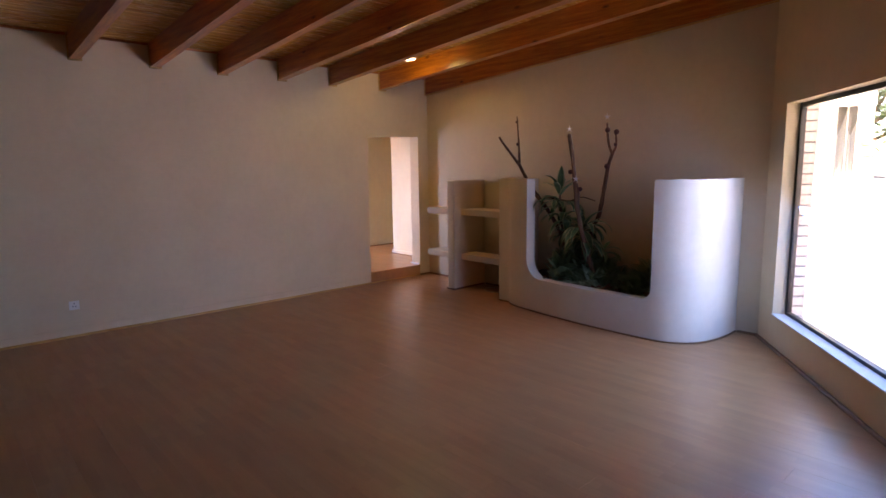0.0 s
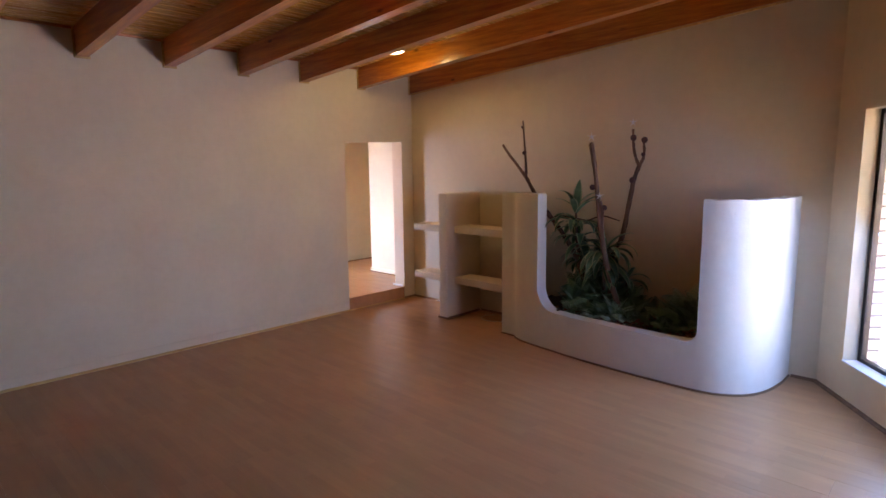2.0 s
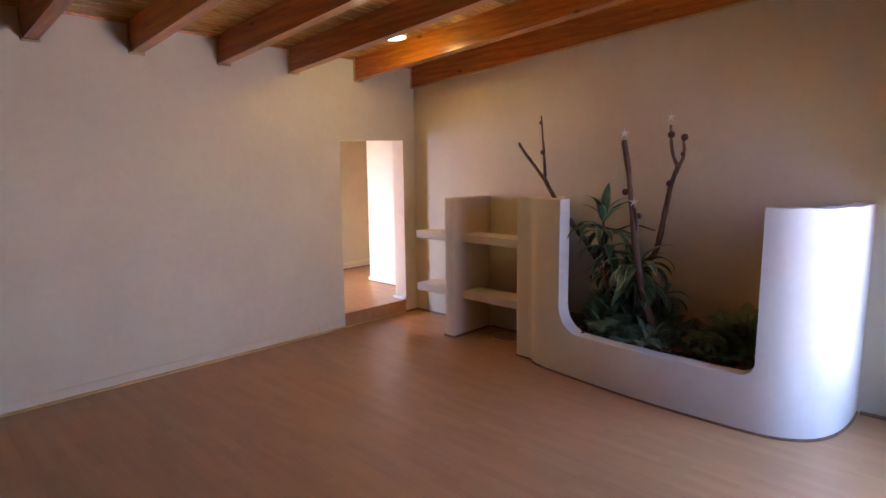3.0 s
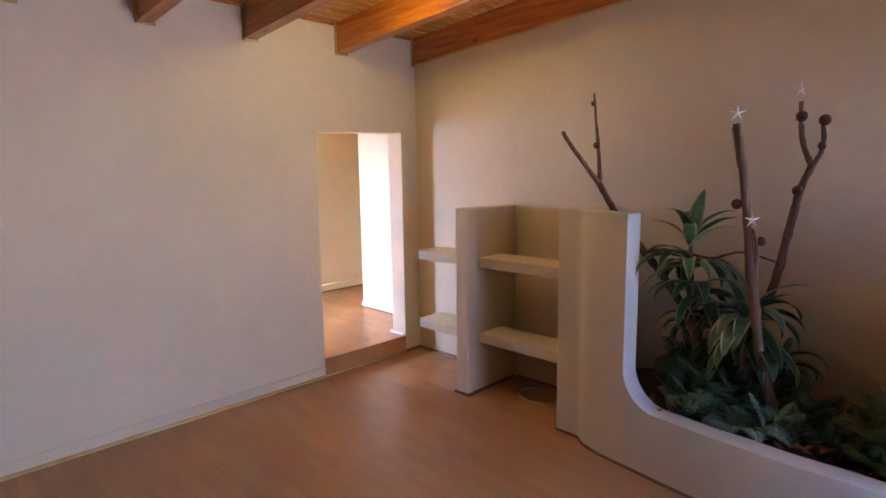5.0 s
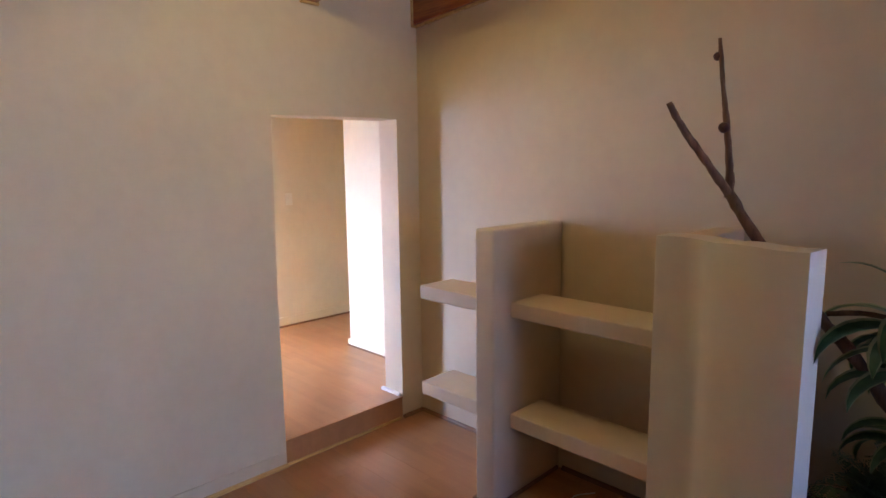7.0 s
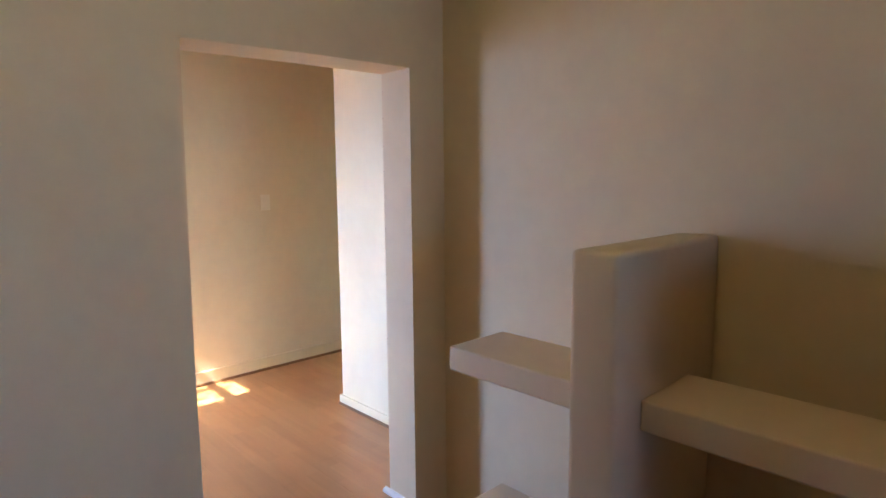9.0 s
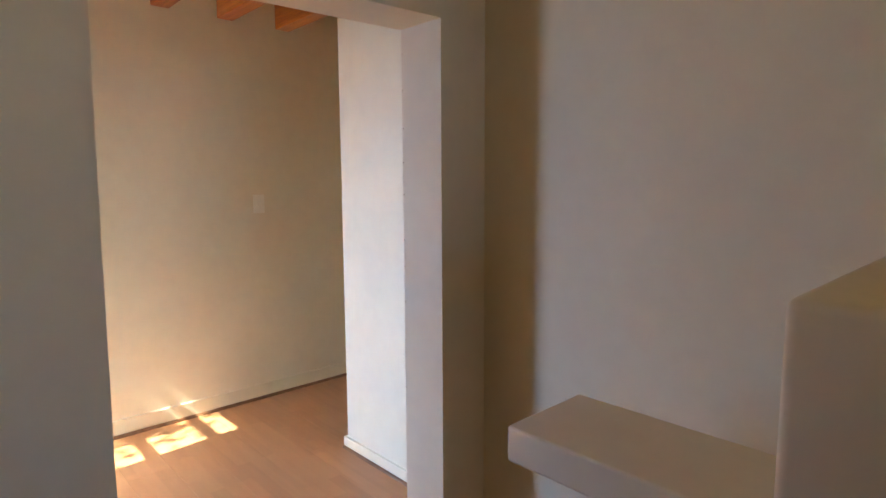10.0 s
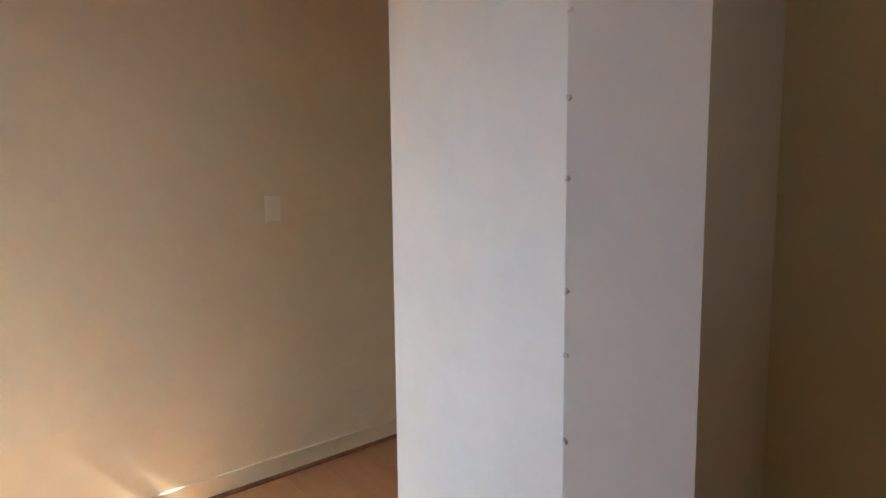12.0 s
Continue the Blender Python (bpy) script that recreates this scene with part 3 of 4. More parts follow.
bmesh.ops.remove_doubles(bm, verts=bm.verts, dist=0.0004)
bmesh.ops.recalc_face_normals(bm, faces=bm.faces)
es = [e for e in bm.edges if len(e.link_faces) == 2 and e.calc_face_angle(0) > radians(50)]
bmesh.ops.bevel(bm, geom=es, offset=0.012, segments=3, profile=0.6, affect="EDGES", clamp_overlap=True)
planter = thing("built_in_planter", "curved white plastered indoor planter with a U-shaped opening", "planter")
shell = part("shell", bm, SHELL, planter, "", True)
bm = bmesh.new()
pv = None
for k in range(90):
    p, nrm = on_curve(run[-1] * k / 89)
    a, b = p - nrm * 0.001, p - nrm * 0.012
    a.y, b.y = min(a.y, -0.002), min(b.y, -0.002)
    v = [bm.verts.new((a.x, a.y, 0.0005)), bm.verts.new((b.x, b.y, 0.0005)), bm.verts.new((b.x, b.y, 0.009)), bm.verts.new((a.x, a.y, 0.014))]
    if pv:
        for j in range(4):
            bm.faces.new((pv[j], pv[(j + 1) % 4], v[(j + 1) % 4], v[j]))
    pv = v
part("foot_strip", bm, STRIP, planter, "dark wooden floor strip")

# soil
bm = bmesh.new()
grid = {}
for i in range(37):
    for j in range(13):
        x = 2.12 + i * 2.12 / 36
        p, nrm = on_curve(s_of(min(max(x, 2.15), 4.2)))
        yf = max(p.y + 0.1, -0.69)
        y = yf + (-0.004 - yf) * j / 12
        z = 0.30 + 0.05 * noise.noise((x * 3, y * 4, 2)) + 0.02 * noise.noise((x * 14, y * 14, 5)) + 0.05 * j / 12
        grid[i, j] = bm.verts.new((x, y, z))
for i in range(36):
    for j in range(12):
        bm.faces.new((grid[i, j], grid[i + 1, j], grid[i + 1, j + 1], grid[i, j + 1]))
tagged(link_mesh("soil_bed", bm, SOIL, None, "", True), "dark brown soil filling the planter", "soil", "", "stuff")

# dry leaves lying on the soil
bm = bmesh.new()
rnd = random.Random(77)
for k in range(420):
    x, y = rnd.uniform(2.5, 3.85), rnd.uniform(-0.62, -0.05)
    m = Matrix.Translation((x, y, 0.335 + 0.05 * noise.noise((x * 3, y * 4, 2)) + 0.06 * (y + 0.65) + rnd.uniform(0, 0.02))) @ Euler((rnd.uniform(-0.5, 0.5), rnd.uniform(-0.5, 0.5), rnd.uniform(0, 6.3))).to_matrix().to_4x4()
    ln = rnd.uniform(0.03, 0.09)
    wd, curl = ln * rnd.uniform(0.15, 0.3), ln * rnd.uniform(0.05, 0.25)
    a, b, c, d, e, f = [bm.verts.new(m @ Vector(v)) for v in ((0, 0, 0), (ln * 0.45, wd, curl), (ln, 0, curl * 0.4), (ln * 0.45, -wd, curl), (ln * 0.3, 0, -0.002), (ln * 0.65, 0, 0.0))]
    for q in ((a, e, b), (e, f, b), (f, c, b), (a, d, e), (e, d, f), (f, d, c)):
        bm.faces.new(q)
tagged(link_mesh("leaf_litter", bm, LITTER), "dry reddish brown leaves scattered on the planter soil", "leaves", "", "stuff")


# ---- plants ----
def leaf_mesh(name, length, width, rise, droop, mats, fold=0.25, n=9):
    """A lance-shaped leaf along +x with pale margins; it leaves the stem at an angle of rise and bends down by droop."""
    bm = bmesh.new()
    p, a = Vector((0, 0, 0)), rise
    rows = []
    for i in range(n + 1):
        t = i / n
        wd = width * (math.sin(math.pi * min(1, t * 0.93 + 0.07)) ** 0.75) * (1 - 0.25 * t) + 0.002
        d = Vector((math.cos(a), 0, math.sin(a)))
        up = Vector((-math.sin(a), 0, math.cos(a)))
        rows.append([bm.verts.new(p + Vector((0, k * wd / 2, 0)) + up * (abs(k) ** 1.5 * fold * wd * 0.5)) for k in (-1, -0.72, 0, 0.72, 1)])
        p = p + d * (length / n)
        a -= droop / n * (0.5 + t)
    for a_, b_ in zip(rows, rows[1:]):
        for k in range(4):
            f = bm.faces.new((a_[k], a_[k + 1], b_[k + 1], b_[k]))
            f.material_index = 1 if k in (0, 3) else 0
            f.smooth = True
    bmesh.ops.solidify(bm, geom=bm.faces[:], thickness=0.0012)
    me = bpy.data.meshes.new(name)
    bm.to_mesh(me)
    bm.free()
    for m in mats:
        me.materials.append(m)
    return me


LEAVES = [leaf_mesh("leaf", 0.36, 0.092, r, d, (LEAF, LEAF_EDGE)) for r, d in ((1.25, 0.3), (0.95, 1.3), (0.6, 2.4), (0.3, 2.3), (-0.1, 1.5))]


def rosette(plant, at, kinds, count, size, seed, tilt=0.0):
    rnd = random.Random(seed)
    for k in range(count):
        me = LEAVES[kinds[k % len(kinds)]]
        ob = new("leaf", me)
        ob.parent = plant
        yaw = k * 137.5 + rnd.uniform(-18, 18)
        sc = size * rnd.uniform(0.8, 1.12)
        ob.matrix_local = (Matrix.Translation((at[0], at[1], at[2] + 0.06 * k / count - 0.03)) @ pose(0, 0, 0, tilt + rnd.uniform(-8, 8), rnd.uniform(-8, 8), yaw)
                           @ Matrix.Diagonal((sc, sc * rnd.uniform(0.85, 1.1), sc, 1)))


dr = thing("dracaena", "dracaena with cream-edged drooping green leaves in the planter", "plant", "dracaenas")
part("stem", tube(smooth_line([(2.72, -0.36, 0.3), (2.7, -0.4, 0.7), (2.67, -0.44, 1.0), (2.655, -0.45, 1.27)], 5), [0.018] * 6 + [0.015] * 6 + [0.011] * 4, 8, None, 0.08), BARK, dr, "", True)
rosette(dr, (2.655, -0.45, 1.27), (1, 0, 1, 1), 9, 0.85, 3)
rosette(dr, (2.66, -0.45, 1.15), (2, 3, 2, 3, 4), 18, 0.95, 5)
rosette(dr, (2.69, -0.4, 1.0), (3, 2, 4), 14, 0.95, 15)
dr2 = thing("dracaena", "low dracaena with long arching striped leaves in the planter", "plant", "dracaenas")
part("stem", tube(smooth_line([(2.92, -0.36, 0.3), (2.93, -0.4, 0.6), (2.95, -0.44, 0.9)], 5), 0.016, 8, None, 0.08), BARK, dr2, "", True)
rosette(dr2, (2.95, -0.44, 0.9), (2, 3, 2, 1, 3, 4), 26, 0.95, 9)
rosette(dr2, (2.94, -0.42, 0.78), (3, 4, 3), 16, 0.95, 21)


dr3 = thing("dracaena", "young dracaena with broad dark leaves low in the planter", "plant", "dracaenas")
part("stem", tube(smooth_line([(2.7, -0.3, 0.3), (2.69, -0.32, 0.5), (2.68, -0.33, 0.78)], 5), 0.014, 8, None, 0.08), BARK, dr3, "", True)
rosette(dr3, (2.68, -0.33, 0.78), (2, 3, 1, 3), 13, 0.72, 33)
dr4 = thing("dracaena", "young dracaena with broad dark leaves low in the planter", "plant", "dracaenas")
part("stem", tube(smooth_line([(3.1, -0.26, 0.3), (3.1, -0.27, 0.45), (3.09, -0.28, 0.66)], 5), 0.013, 8, None, 0.08), BARK, dr4, "", True)
rosette(dr4, (3.09, -0.28, 0.66), (2, 3, 1, 3), 10, 0.65, 35)


def frond_mesh(name, length, arch, mat, n=15):
    """A twice-cut fern frond: a thin rib with side sprigs that carry small leaflets."""
    bm = bmesh.new()
    p, a = Vector((0, 0, 0)), 1.35
    prev = None
    side = Vector((0, 1, 0))
    for i in range(n):
        t = i / (n - 1)
        d = Vector((math.cos(a), 0, math.sin(a)))
        up = d.cross(side)
        r = 0.0018 * (1 - 0.7 * t)
        v = [bm.verts.new(p + side * r), bm.verts.new(p - side * r), bm.verts.new(p + up * r)]
        if prev:
            for k in range(3):
                bm.faces.new((prev[k], prev[(k + 1) % 3], v[(k + 1) % 3], v[k]))
        prev = v
        ll = length * 0.36 * (math.sin(math.pi * (0.16 + 0.80 * t)) ** 0.7) * (1 - 0.35 * t)
        if i > 2:
            for s in (-1, 1):
                out = (side * s + d * 0.55 - Vector((0, 0, 0.22))).normalized()
                cross = (d - out * d.dot(out)).normalized()
                for q in range(4):
                    base = p + out * ll * (0.12 + 0.24 * q)
                    lw = ll * (0.34 - 0.06 * q)
                    for e in (-1, 1):
                        tip = base + cross * e * lw + out * lw * 0.8
                        bm.faces.new([bm.verts.new(x) for x in (base, base + out * lw * 0.75 + cross * e * lw * 0.2, tip, base + cross * e * lw * 0.45)])
        p = p + d * length / n
        a -= arch / n * (0.6 + 0.8 * t)
    me = bpy.data.meshes.new(name)
    bm.to_mesh(me)
    bm.free()
    me.materials.append(mat)
    return me


FRONDS = [frond_mesh("frond", 0.30, a, m) for a in (0.8, 1.4, 2.1) for m in (FERN, FERN, FERN_LIT)]


def fern(label, at, count, size, seed, kinds, tall=1.0):
    f = thing("fern", label, "plant", "ferns in the planter", at)
    rnd = random.Random(seed)
    for k in range(count):
        ob = new("frond", FRONDS[rnd.choice(kinds)])
        ob.parent = f
        s = size * rnd.uniform(0.55, 1.2)
        ob.matrix_local = pose(rnd.uniform(-0.05, 0.05), rnd.uniform(-0.05, 0.05), 0, rnd.uniform(-16, 16), rnd.uniform(-18, 18), k * 137.5 + rnd.uniform(-20, 20)) @ Matrix.Diagonal((s / tall, s * rnd.uniform(0.8, 1.15) / tall ** 0.5, s * tall, 1))


# PALE picks more fronds with the window light in their colour
DARK, PALE = (0, 1, 3, 4, 6, 7, 2), (0, 2, 3, 5, 8)
for x, y, s, pale in ((2.69, -0.46, 0.8, 1), (2.72, -0.33, 1.15, 0), (2.68, -0.16, 1.3, 0), (2.82, -0.47, 0.75, 1), (2.82, -0.25, 1.3, 0), (2.94, -0.48, 0.75, 1), (3.06, -0.47, 0.85, 1),
                      (3.02, -0.2, 1.1, 0), (3.17, -0.48, 0.65, 1), (3.2, -0.32, 0.85, 0), (3.36, -0.44, 0.5, 0), (3.4, -0.22, 0.6, 0), (3.54, -0.46, 0.65, 0), (3.56, -0.2, 0.9, 0),
                      (3.64, -0.4, 1.0, 0), (3.66, -0.22, 1.35, 0), (3.72, -0.3, 1.3, 0), (3.6, -0.5, 0.55, 0), (2.74, -0.2, 1.35, 0), (2.88, -0.36, 1.0, 0), (3.12, -0.38, 0.75, 0)):
    fern("bushy fern in the planter soil, window light put into its pale fronds" if pale else "dark green fern growing in the planter soil", (x, y, 0.3), 30, s * 1.08, int(x * 100 - y * 1000), PALE if pale else DARK)

for x, y, s in ((2.74, -0.2, 1.5), (2.8, -0.36, 1.3), (2.74, -0.42, 1.15), (2.96, -0.3, 1.2)):
    fern("tall dark green fern standing behind the dracaenas", (x, y, 0.3), 34, s, int(x * 300 - y * 700), (0, 1, 3, 4, 6, 7), 1.12)

# ---- dry branches with ornaments ----


def branch(label, limbs, seed):
    b = thing("dry_branch", label, "branch", "dry branches in the planter")
    for i, (pts, r0, r1) in enumerate(limbs):
        ln = smooth_line(pts, 7)
        n = len(ln)
        rnd = random.Random(seed + i)
        rad = [(r0 + (r1 - r0) * k / (n - 1)) * (1 + rnd.uniform(-0.12, 0.16)) for k in range(n)]
        part("trunk" if i == 0 else "limb", tube(ln, rad, 10, None, 0.1, seed + i), BARK, b, "", True)


def seed_ball(at, r):
    b = thing("ball_ornament", "small dark red-brown ball fixed to a branch", "ornament", "branch ornaments", at)
    bm = bmesh.new()
    bmesh.ops.create_icosphere(bm, subdivisions=3, radius=r)
    for v in bm.verts:
        v.co *= 1 + 0.10 * noise.noise(v.co * 60)
    part("ball", bm, BALL, b, "", True)


def star(at, r, seed):
    s = thing("star_ornament", "small silver foil star on a branch tip", "ornament", "branch ornaments", at)
    bm = bmesh.new()
    mid = bm.verts.new((0, -0.012, 0)), bm.verts.new((0, 0.012, 0))
    ring = []
    for k in range(10):
        a = k * math.pi / 5 + math.pi / 2
        rr = r if k % 2 == 0 else r * 0.24
        ring.append(bm.verts.new((rr * math.cos(a), 0, rr * math.sin(a))))
    for k in range(10):
        for m in mid:
            bm.faces.new((m, ring[k], ring[(k + 1) % 10]))
    part("points", bm, SILVER, s)
    s.rotation_euler = (0, 0, radians(20 + seed * 7))


branch("forked dry brown branch leaning over the planter edge", (
    ([(2.8, -0.36, 0.34), (2.66, -0.42, 0.82), (2.5, -0.45, 1.08), (2.395, -0.46, 1.2), (2.21, -0.47, 1.43), (2.115, -0.48, 1.585)], 0.022, 0.018),
    ([(2.118, -0.48, 1.57), (2.11, -0.47, 1.66), (2.088, -0.455, 1.81), (2.062, -0.44, 1.96), (2.04, -0.43, 2.12)], 0.015, 0.006),
    ([(2.12, -0.48, 1.575), (2.05, -0.54, 1.70), (1.99, -0.61, 1.82), (1.965, -0.65, 1.89)], 0.015, 0.010)), 1)
branch("thin dark twig lying level across the plants", (
    ([(2.42, -0.44, 1.2), (2.52, -0.43, 1.215), (2.65, -0.42, 1.2), (2.76, -0.41, 1.19), (2.9, -0.41, 1.235), (3.06, -0.40, 1.2)], 0.009, 0.005),), 41)
seed_ball((2.082, -0.465, 1.81), 0.019)
seed_ball((2.036, -0.43, 2.06), 0.015)
branch("upright dry brown branch with a cut top", (
    ([(3.14, -0.45, 0.33), (3.065, -0.55, 0.71), (3.041, -0.66, 1.04), (3.0, -0.68, 1.38), (2.962, -0.68, 1.67), (2.926, -0.685, 1.872)], 0.024, 0.018),
    ([(3.03, -0.67, 1.12), (3.045, -0.68, 1.28), (3.027, -0.69, 1.39)], 0.014, 0.009)), 11)
wire = thing("wire_wrap", "thin brown wire coiled round the top of a branch", "wire", "branch ornaments")
bm = bmesh.new()
tube([(2.962 - 0.038 * k / 160 + 0.0215 * math.cos(k * 0.6), -0.68 - 0.005 * k / 160 + 0.0215 * math.sin(k * 0.6), 1.67 + 0.19 * k / 160) for k in range(160)], 0.0022, 5, bm)
part("coil", bm, BARK, wire, "", True)
seed_ball((2.946, -0.68, 1.5), 0.024)
seed_ball((3.055, -0.67, 1.33), 0.022)
star((2.926, -0.685, 1.92), 0.042, 1)
star((3.02, -0.695, 1.43), 0.042, 3)
branch("tall forked dry brown branch with bent tips", (
    ([(2.98, -0.4, 0.34), (2.96, -0.3, 0.875), (3.018, -0.26, 1.036), (3.074, -0.25, 1.368), (3.107, -0.25, 1.555), (3.152, -0.25, 1.68)], 0.025, 0.017),
    ([(3.15, -0.25, 1.67), (3.11, -0.25, 1.764), (3.09, -0.25, 1.87), (3.083, -0.25, 1.99)], 0.014, 0.010),
    ([(3.15, -0.25, 1.675), (3.183, -0.25, 1.735), (3.19, -0.25, 1.81), (3.18, -0.25, 1.89)], 0.014, 0.009)), 23)
for p, r in (((3.09, -0.25, 1.917), 0.027), ((3.19, -0.25, 1.893), 0.027), ((3.186, -0.255, 1.77), 0.019), ((3.1, -0.265, 1.55), 0.027)):
    seed_ball(p, r)
star((3.08, -0.25, 2.05), 0.044, 5)

# ---- outside ----
structure("ground", box(-150, -150, -0.6, 150, 150, -0.14), PAVING, "pale sunlit paving and ground", "ground")
# brick outer leaf beside and above the window
leafw = new("outer_brick_wall")
tagged(leafw, "pinkish face-brick outer wall beside the window", "wall", "", "structure")
part("mortar_core", wbox(-0.5, WIN_S0 - 0.012, 0.142, 0.24, -0.14, 2.75, 0), MORTAR, leafw)
bb = wbox(0, 0.22, 0, 0.102, 0, 0.071, 0.004)
for v in bb.verts:
    v.co -= W(0, 0, 0)
bme = bpy.data.meshes.new("brick")
bb.to_mesh(bme)
bb.free()
bme.materials.append(BRICK)
for r in range(33):
    for c in range(4):
        ob = new("brick", bme)
        ob.parent = leafw
        ob.location = W(WIN_S0 - 0.22 - c * 0.23 - (0.115 if r % 2 else 0) * (1 if c else 0), 0.143, -0.14 + r * 0.085)


def outside_box(name, x0, y0, z0, x1, y1, z1, mat, parent, label=""):
    return part(name, box(x0, y0, z0, x1, y1, z1, 0.004), mat, parent, label)


wing = thing("house_wing", "white house wing with a curtained window under a pale eave", "house")
part("wall", box(1.8, 5.6, -0.14, 3.41, 5.8, 2.5), OUTWALL, wing)
part("wall", box(4.02, 5.6, -0.14, 4.18, 5.8, 2.5), OUTWALL, wing)
part("wall", box(3.41, 5.6, -0.14, 4.02, 5.8, 0.05), OUTWALL, wing)
part("wall", box(3.41, 5.6, 2.46, 4.02, 5.8, 2.5), OUTWALL, wing)
part("wall", box(1.8, 6.6, -0.14, 3.9, 6.8, 2.5), OUTWALL, wing)
part("roof", box(1.6, 4.85, 2.5, 4.2, 5.8, 2.66, 0.02), OUTWALL, wing, "pale boarded eave")
part("roof", box(1.6, 5.8, 2.5, 3.95, 7.0, 2.66, 0.02), OUTWALL, wing)
part("fascia", box(1.6, 4.82, 2.48, 4.2, 4.85, 2.7, 0.004), OUTWALL, wing)
fr = part("window", box(3.412, 5.66, 0.05, 3.45, 5.71, 2.46, 0.003), OUTWALL, wing, "white window frame")
for x in (3.66, 3.98):
    part("mullion", box(x, 5.66, 0.05, x + 0.038, 5.71, 2.46, 0.003), OUTWALL, fr)
for x0, x1 in ((3.45, 3.66), (3.698, 3.98)):
    part("pane", box(x0, 5.68, 0.05, x1, 5.686, 2.46), GLASS, fr)
for k, (x0, wd) in enumerate(((3.68, 0.13), (3.83, 0.17))):
    for top in (True, False):
        bm = bmesh.new()
        pv = None
        for i in range(31):
            x = x0 + i * wd / 30
            y = 5.84 + 0.02 * math.sin(i * 1.4)
            cut_z = 1.98 + (0.5 * abs(i - 6) / 30 if k else 0.5 * abs(i - 2) / 30)
            lo, hi = (min(cut_z, 2.4), 2.46) if top else (0.04, min(cut_z, 2.4) - 0.002)
            v = [bm.verts.new((x, y, lo)), bm.verts.new((x, y, hi)), bm.verts.new((x, y + 0.004, hi)), bm.verts.new((x, y + 0.004, lo))]
            if pv:
                for j in range(4):
                    bm.faces.new((pv[j], pv[(j + 1) % 4], v[(j + 1) % 4], v[j]))
            pv = v
        part("valance" if top else "curtain", bm, CURTAIN if top else OUTWALL, wing, "grey gathered valance" if top else "white curtain", True)
col = thing("brick_column", "yellowish face-brick veranda column in the sun", "column")
part("core", box(4.12, 5.42, -0.14, 4.26, 5.56, 1.9), MORTAR, col)
cb = bpy.data.meshes.new("column_brick")
b_ = box(-0.088, -0.088, 0, 0.088, 0.088, 0.071, 0.004)
b_.to_mesh(cb)
b_.free()
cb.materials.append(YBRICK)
for r in range(24):
    ob = new("brick", cb)
    ob.parent = col
    ob.location = (4.19, 5.49, -0.138 + r * 0.085)
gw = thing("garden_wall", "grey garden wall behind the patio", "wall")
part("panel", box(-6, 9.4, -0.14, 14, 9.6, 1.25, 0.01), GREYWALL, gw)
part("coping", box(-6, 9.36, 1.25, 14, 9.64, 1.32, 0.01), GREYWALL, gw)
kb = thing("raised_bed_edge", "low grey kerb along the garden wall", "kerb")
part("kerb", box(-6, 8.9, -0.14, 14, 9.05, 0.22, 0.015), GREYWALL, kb)


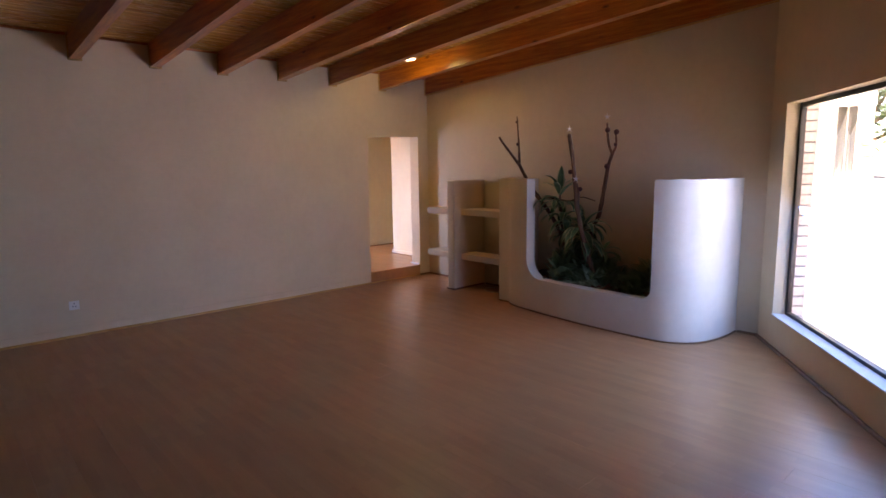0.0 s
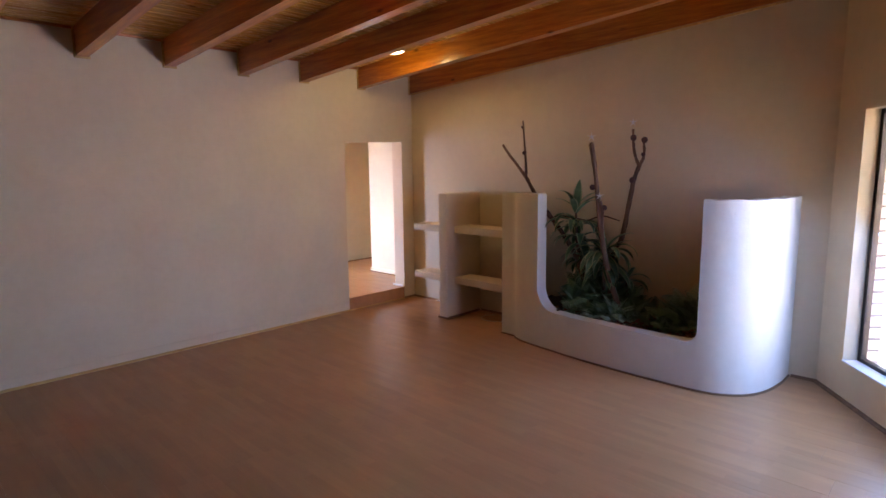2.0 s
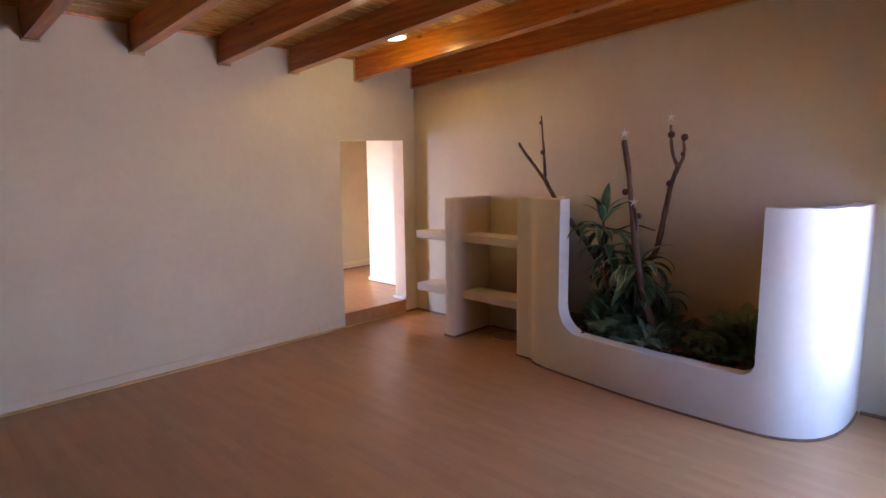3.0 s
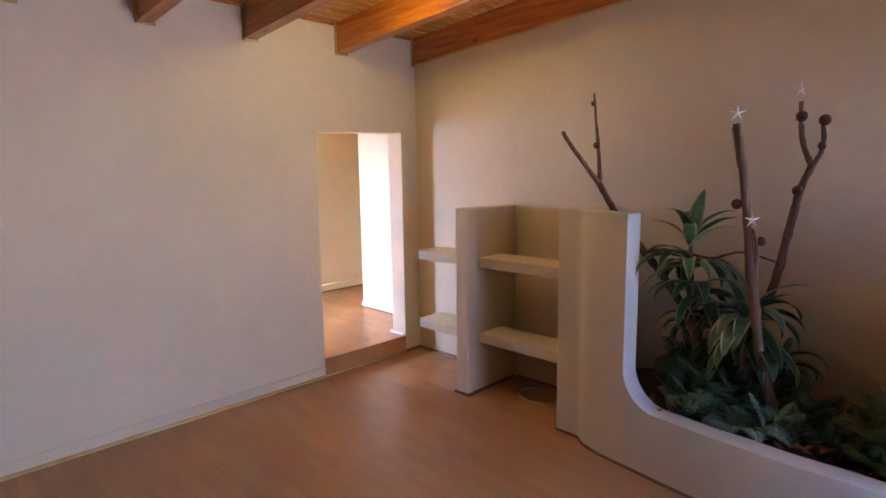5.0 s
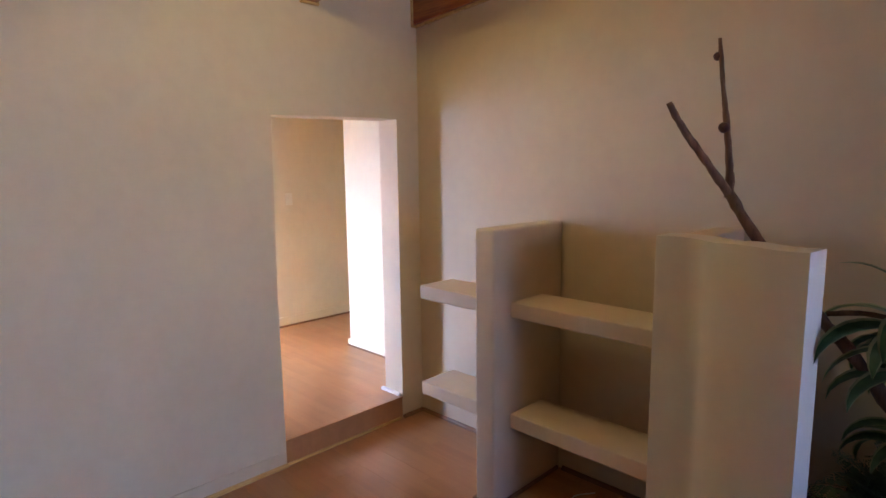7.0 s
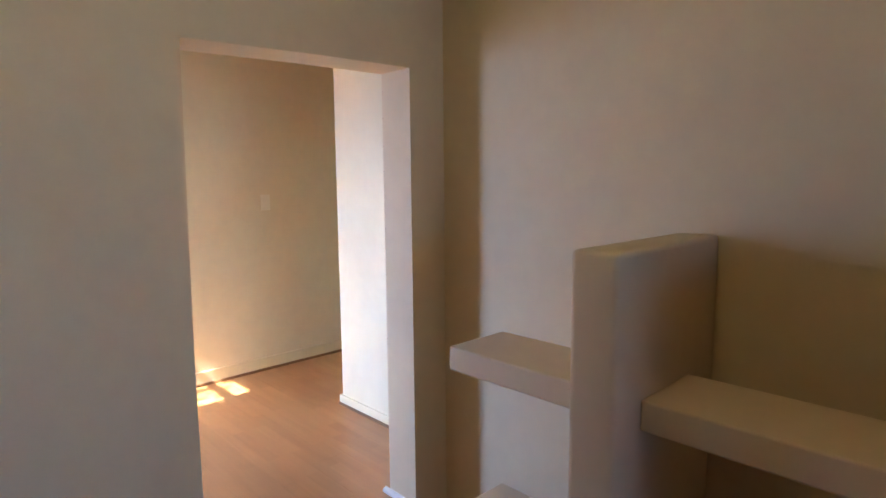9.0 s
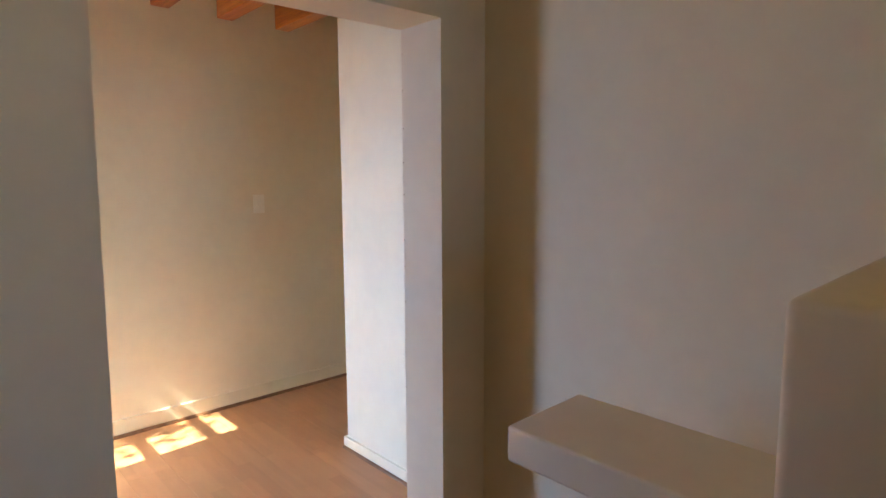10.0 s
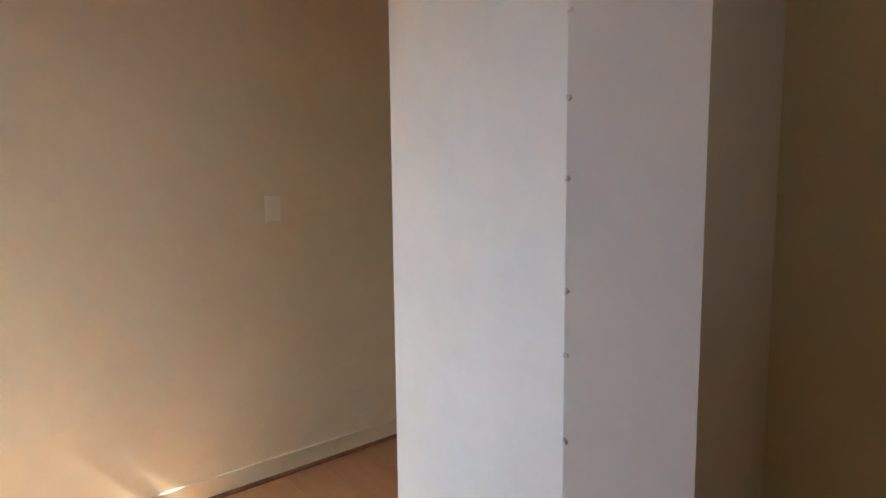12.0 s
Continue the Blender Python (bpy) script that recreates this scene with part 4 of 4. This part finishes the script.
def tree(label, at, h, spread, seed, leaves, leaf, mat, low=0.35):
    t = thing("garden_tree", label, "tree", "garden trees", at)
    rnd = random.Random(seed)
    bm = tube(smooth_line([(0, 0, 0), (0.05, 0.02, h * 0.3), (-0.04, 0.05, h * 0.6), (0.03, 0, h * 0.95)], 5), [h * 0.03 * (1 - 0.05 * k) for k in range(16)], 8, None, 0.08, seed)
    tips = []
    for k in range(9):
        z = h * rnd.uniform(low, 0.85)
        a = k * 2.4 + rnd.uniform(-0.4, 0.4)
        ln = spread * rnd.uniform(0.6, 1.0)
        tip = Vector((ln * math.cos(a), ln * math.sin(a), z + h * 0.2))
        tube(smooth_line([(0, 0, z), tip * 0.5 + Vector((0, 0, z * 0.5 - h * 0.02)), tip], 4), [h * 0.012, h * 0.01, h * 0.009, h * 0.008, h * 0.007, h * 0.006, h * 0.005, h * 0.004, h * 0.003], 6, bm, 0.05, seed + k)
        tips.append((tip, Vector((0, 0, z))))
    part("trunk", bm, BARK, t, "", True)
    bm = bmesh.new()
    for k in range(leaves):
        tip, root = rnd.choice(tips)
        c = root.lerp(tip, rnd.uniform(0.35, 1.12)) + Vector((rnd.gauss(0, 1), rnd.gauss(0, 1), rnd.gauss(0, 0.8))) * spread * 0.2
        m = Matrix.Translation(c) @ Euler((rnd.uniform(-0.9, 0.9), rnd.uniform(-0.9, 0.9), rnd.uniform(0, 6.3))).to_matrix().to_4x4()
        s = leaf * rnd.uniform(0.6, 1.2)
        q = [m @ Vector(v) for v in ((0, 0, 0), (s * 0.5, s * 0.22, s * 0.05), (s, 0, -s * 0.08), (s * 0.5, -s * 0.22, s * 0.05))]
        bm.faces.new([bm.verts.new(v) for v in q])
    part("crown", bm, mat, t)


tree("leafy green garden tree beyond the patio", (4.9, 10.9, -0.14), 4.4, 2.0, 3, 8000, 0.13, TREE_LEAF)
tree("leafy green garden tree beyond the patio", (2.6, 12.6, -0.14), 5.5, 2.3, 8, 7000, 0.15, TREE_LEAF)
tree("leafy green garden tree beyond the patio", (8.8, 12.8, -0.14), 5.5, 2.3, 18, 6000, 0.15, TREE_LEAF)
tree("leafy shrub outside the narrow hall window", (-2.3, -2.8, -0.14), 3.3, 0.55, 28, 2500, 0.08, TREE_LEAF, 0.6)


# ---- floor planks ----
def planks(parent, x_lo, x_hi, y_lo, y_hi, z, width, length, limit, seed):
    rnd = random.Random(seed)
    rest = bmesh.new()
    y = y_hi
    row = 0
    while y > y_lo + 0.01:
        y0 = max(y - width, y_lo)
        far = x_hi(y0) if callable(x_hi) else x_hi
        x = x_lo - rnd.uniform(0, length)
        while x < far - 0.01:
            a, b = max(x, x_lo), min(x + length, far)
            x += length
            if b - a < 0.01:
                continue
            g = 0.0004
            if y0 >= limit:
                ob = link_mesh("plank", box(a + g, y0 + g, z - 0.011, b - g, y - g, z), LAMINATE, parent)
            else:
                box(a + g, y0 + g, z - 0.011, b - g, y - g, z, bm=rest)
        y = y0
        row += 1
    if len(rest.faces):
        tagged(link_mesh("planks_behind", rest, LAMINATE, parent), "", "", "", "stuff")
    else:
        rest.free()


floor = bpy.data.objects["floor"]
floor_hall = bpy.data.objects["floor_hall"]
planks(floor, 0.0, lambda y: min(EAST, CX + max(0, -y) * WD.x / abs(WD.y)) + 0.05, SOUTH, 0.0, 0.0, 0.193, 1.21, -6.2, 5)
planks(floor_hall, FAR, -0.03, END_Y, 2.2, STEP, 0.193, 1.21, END_Y, 6)
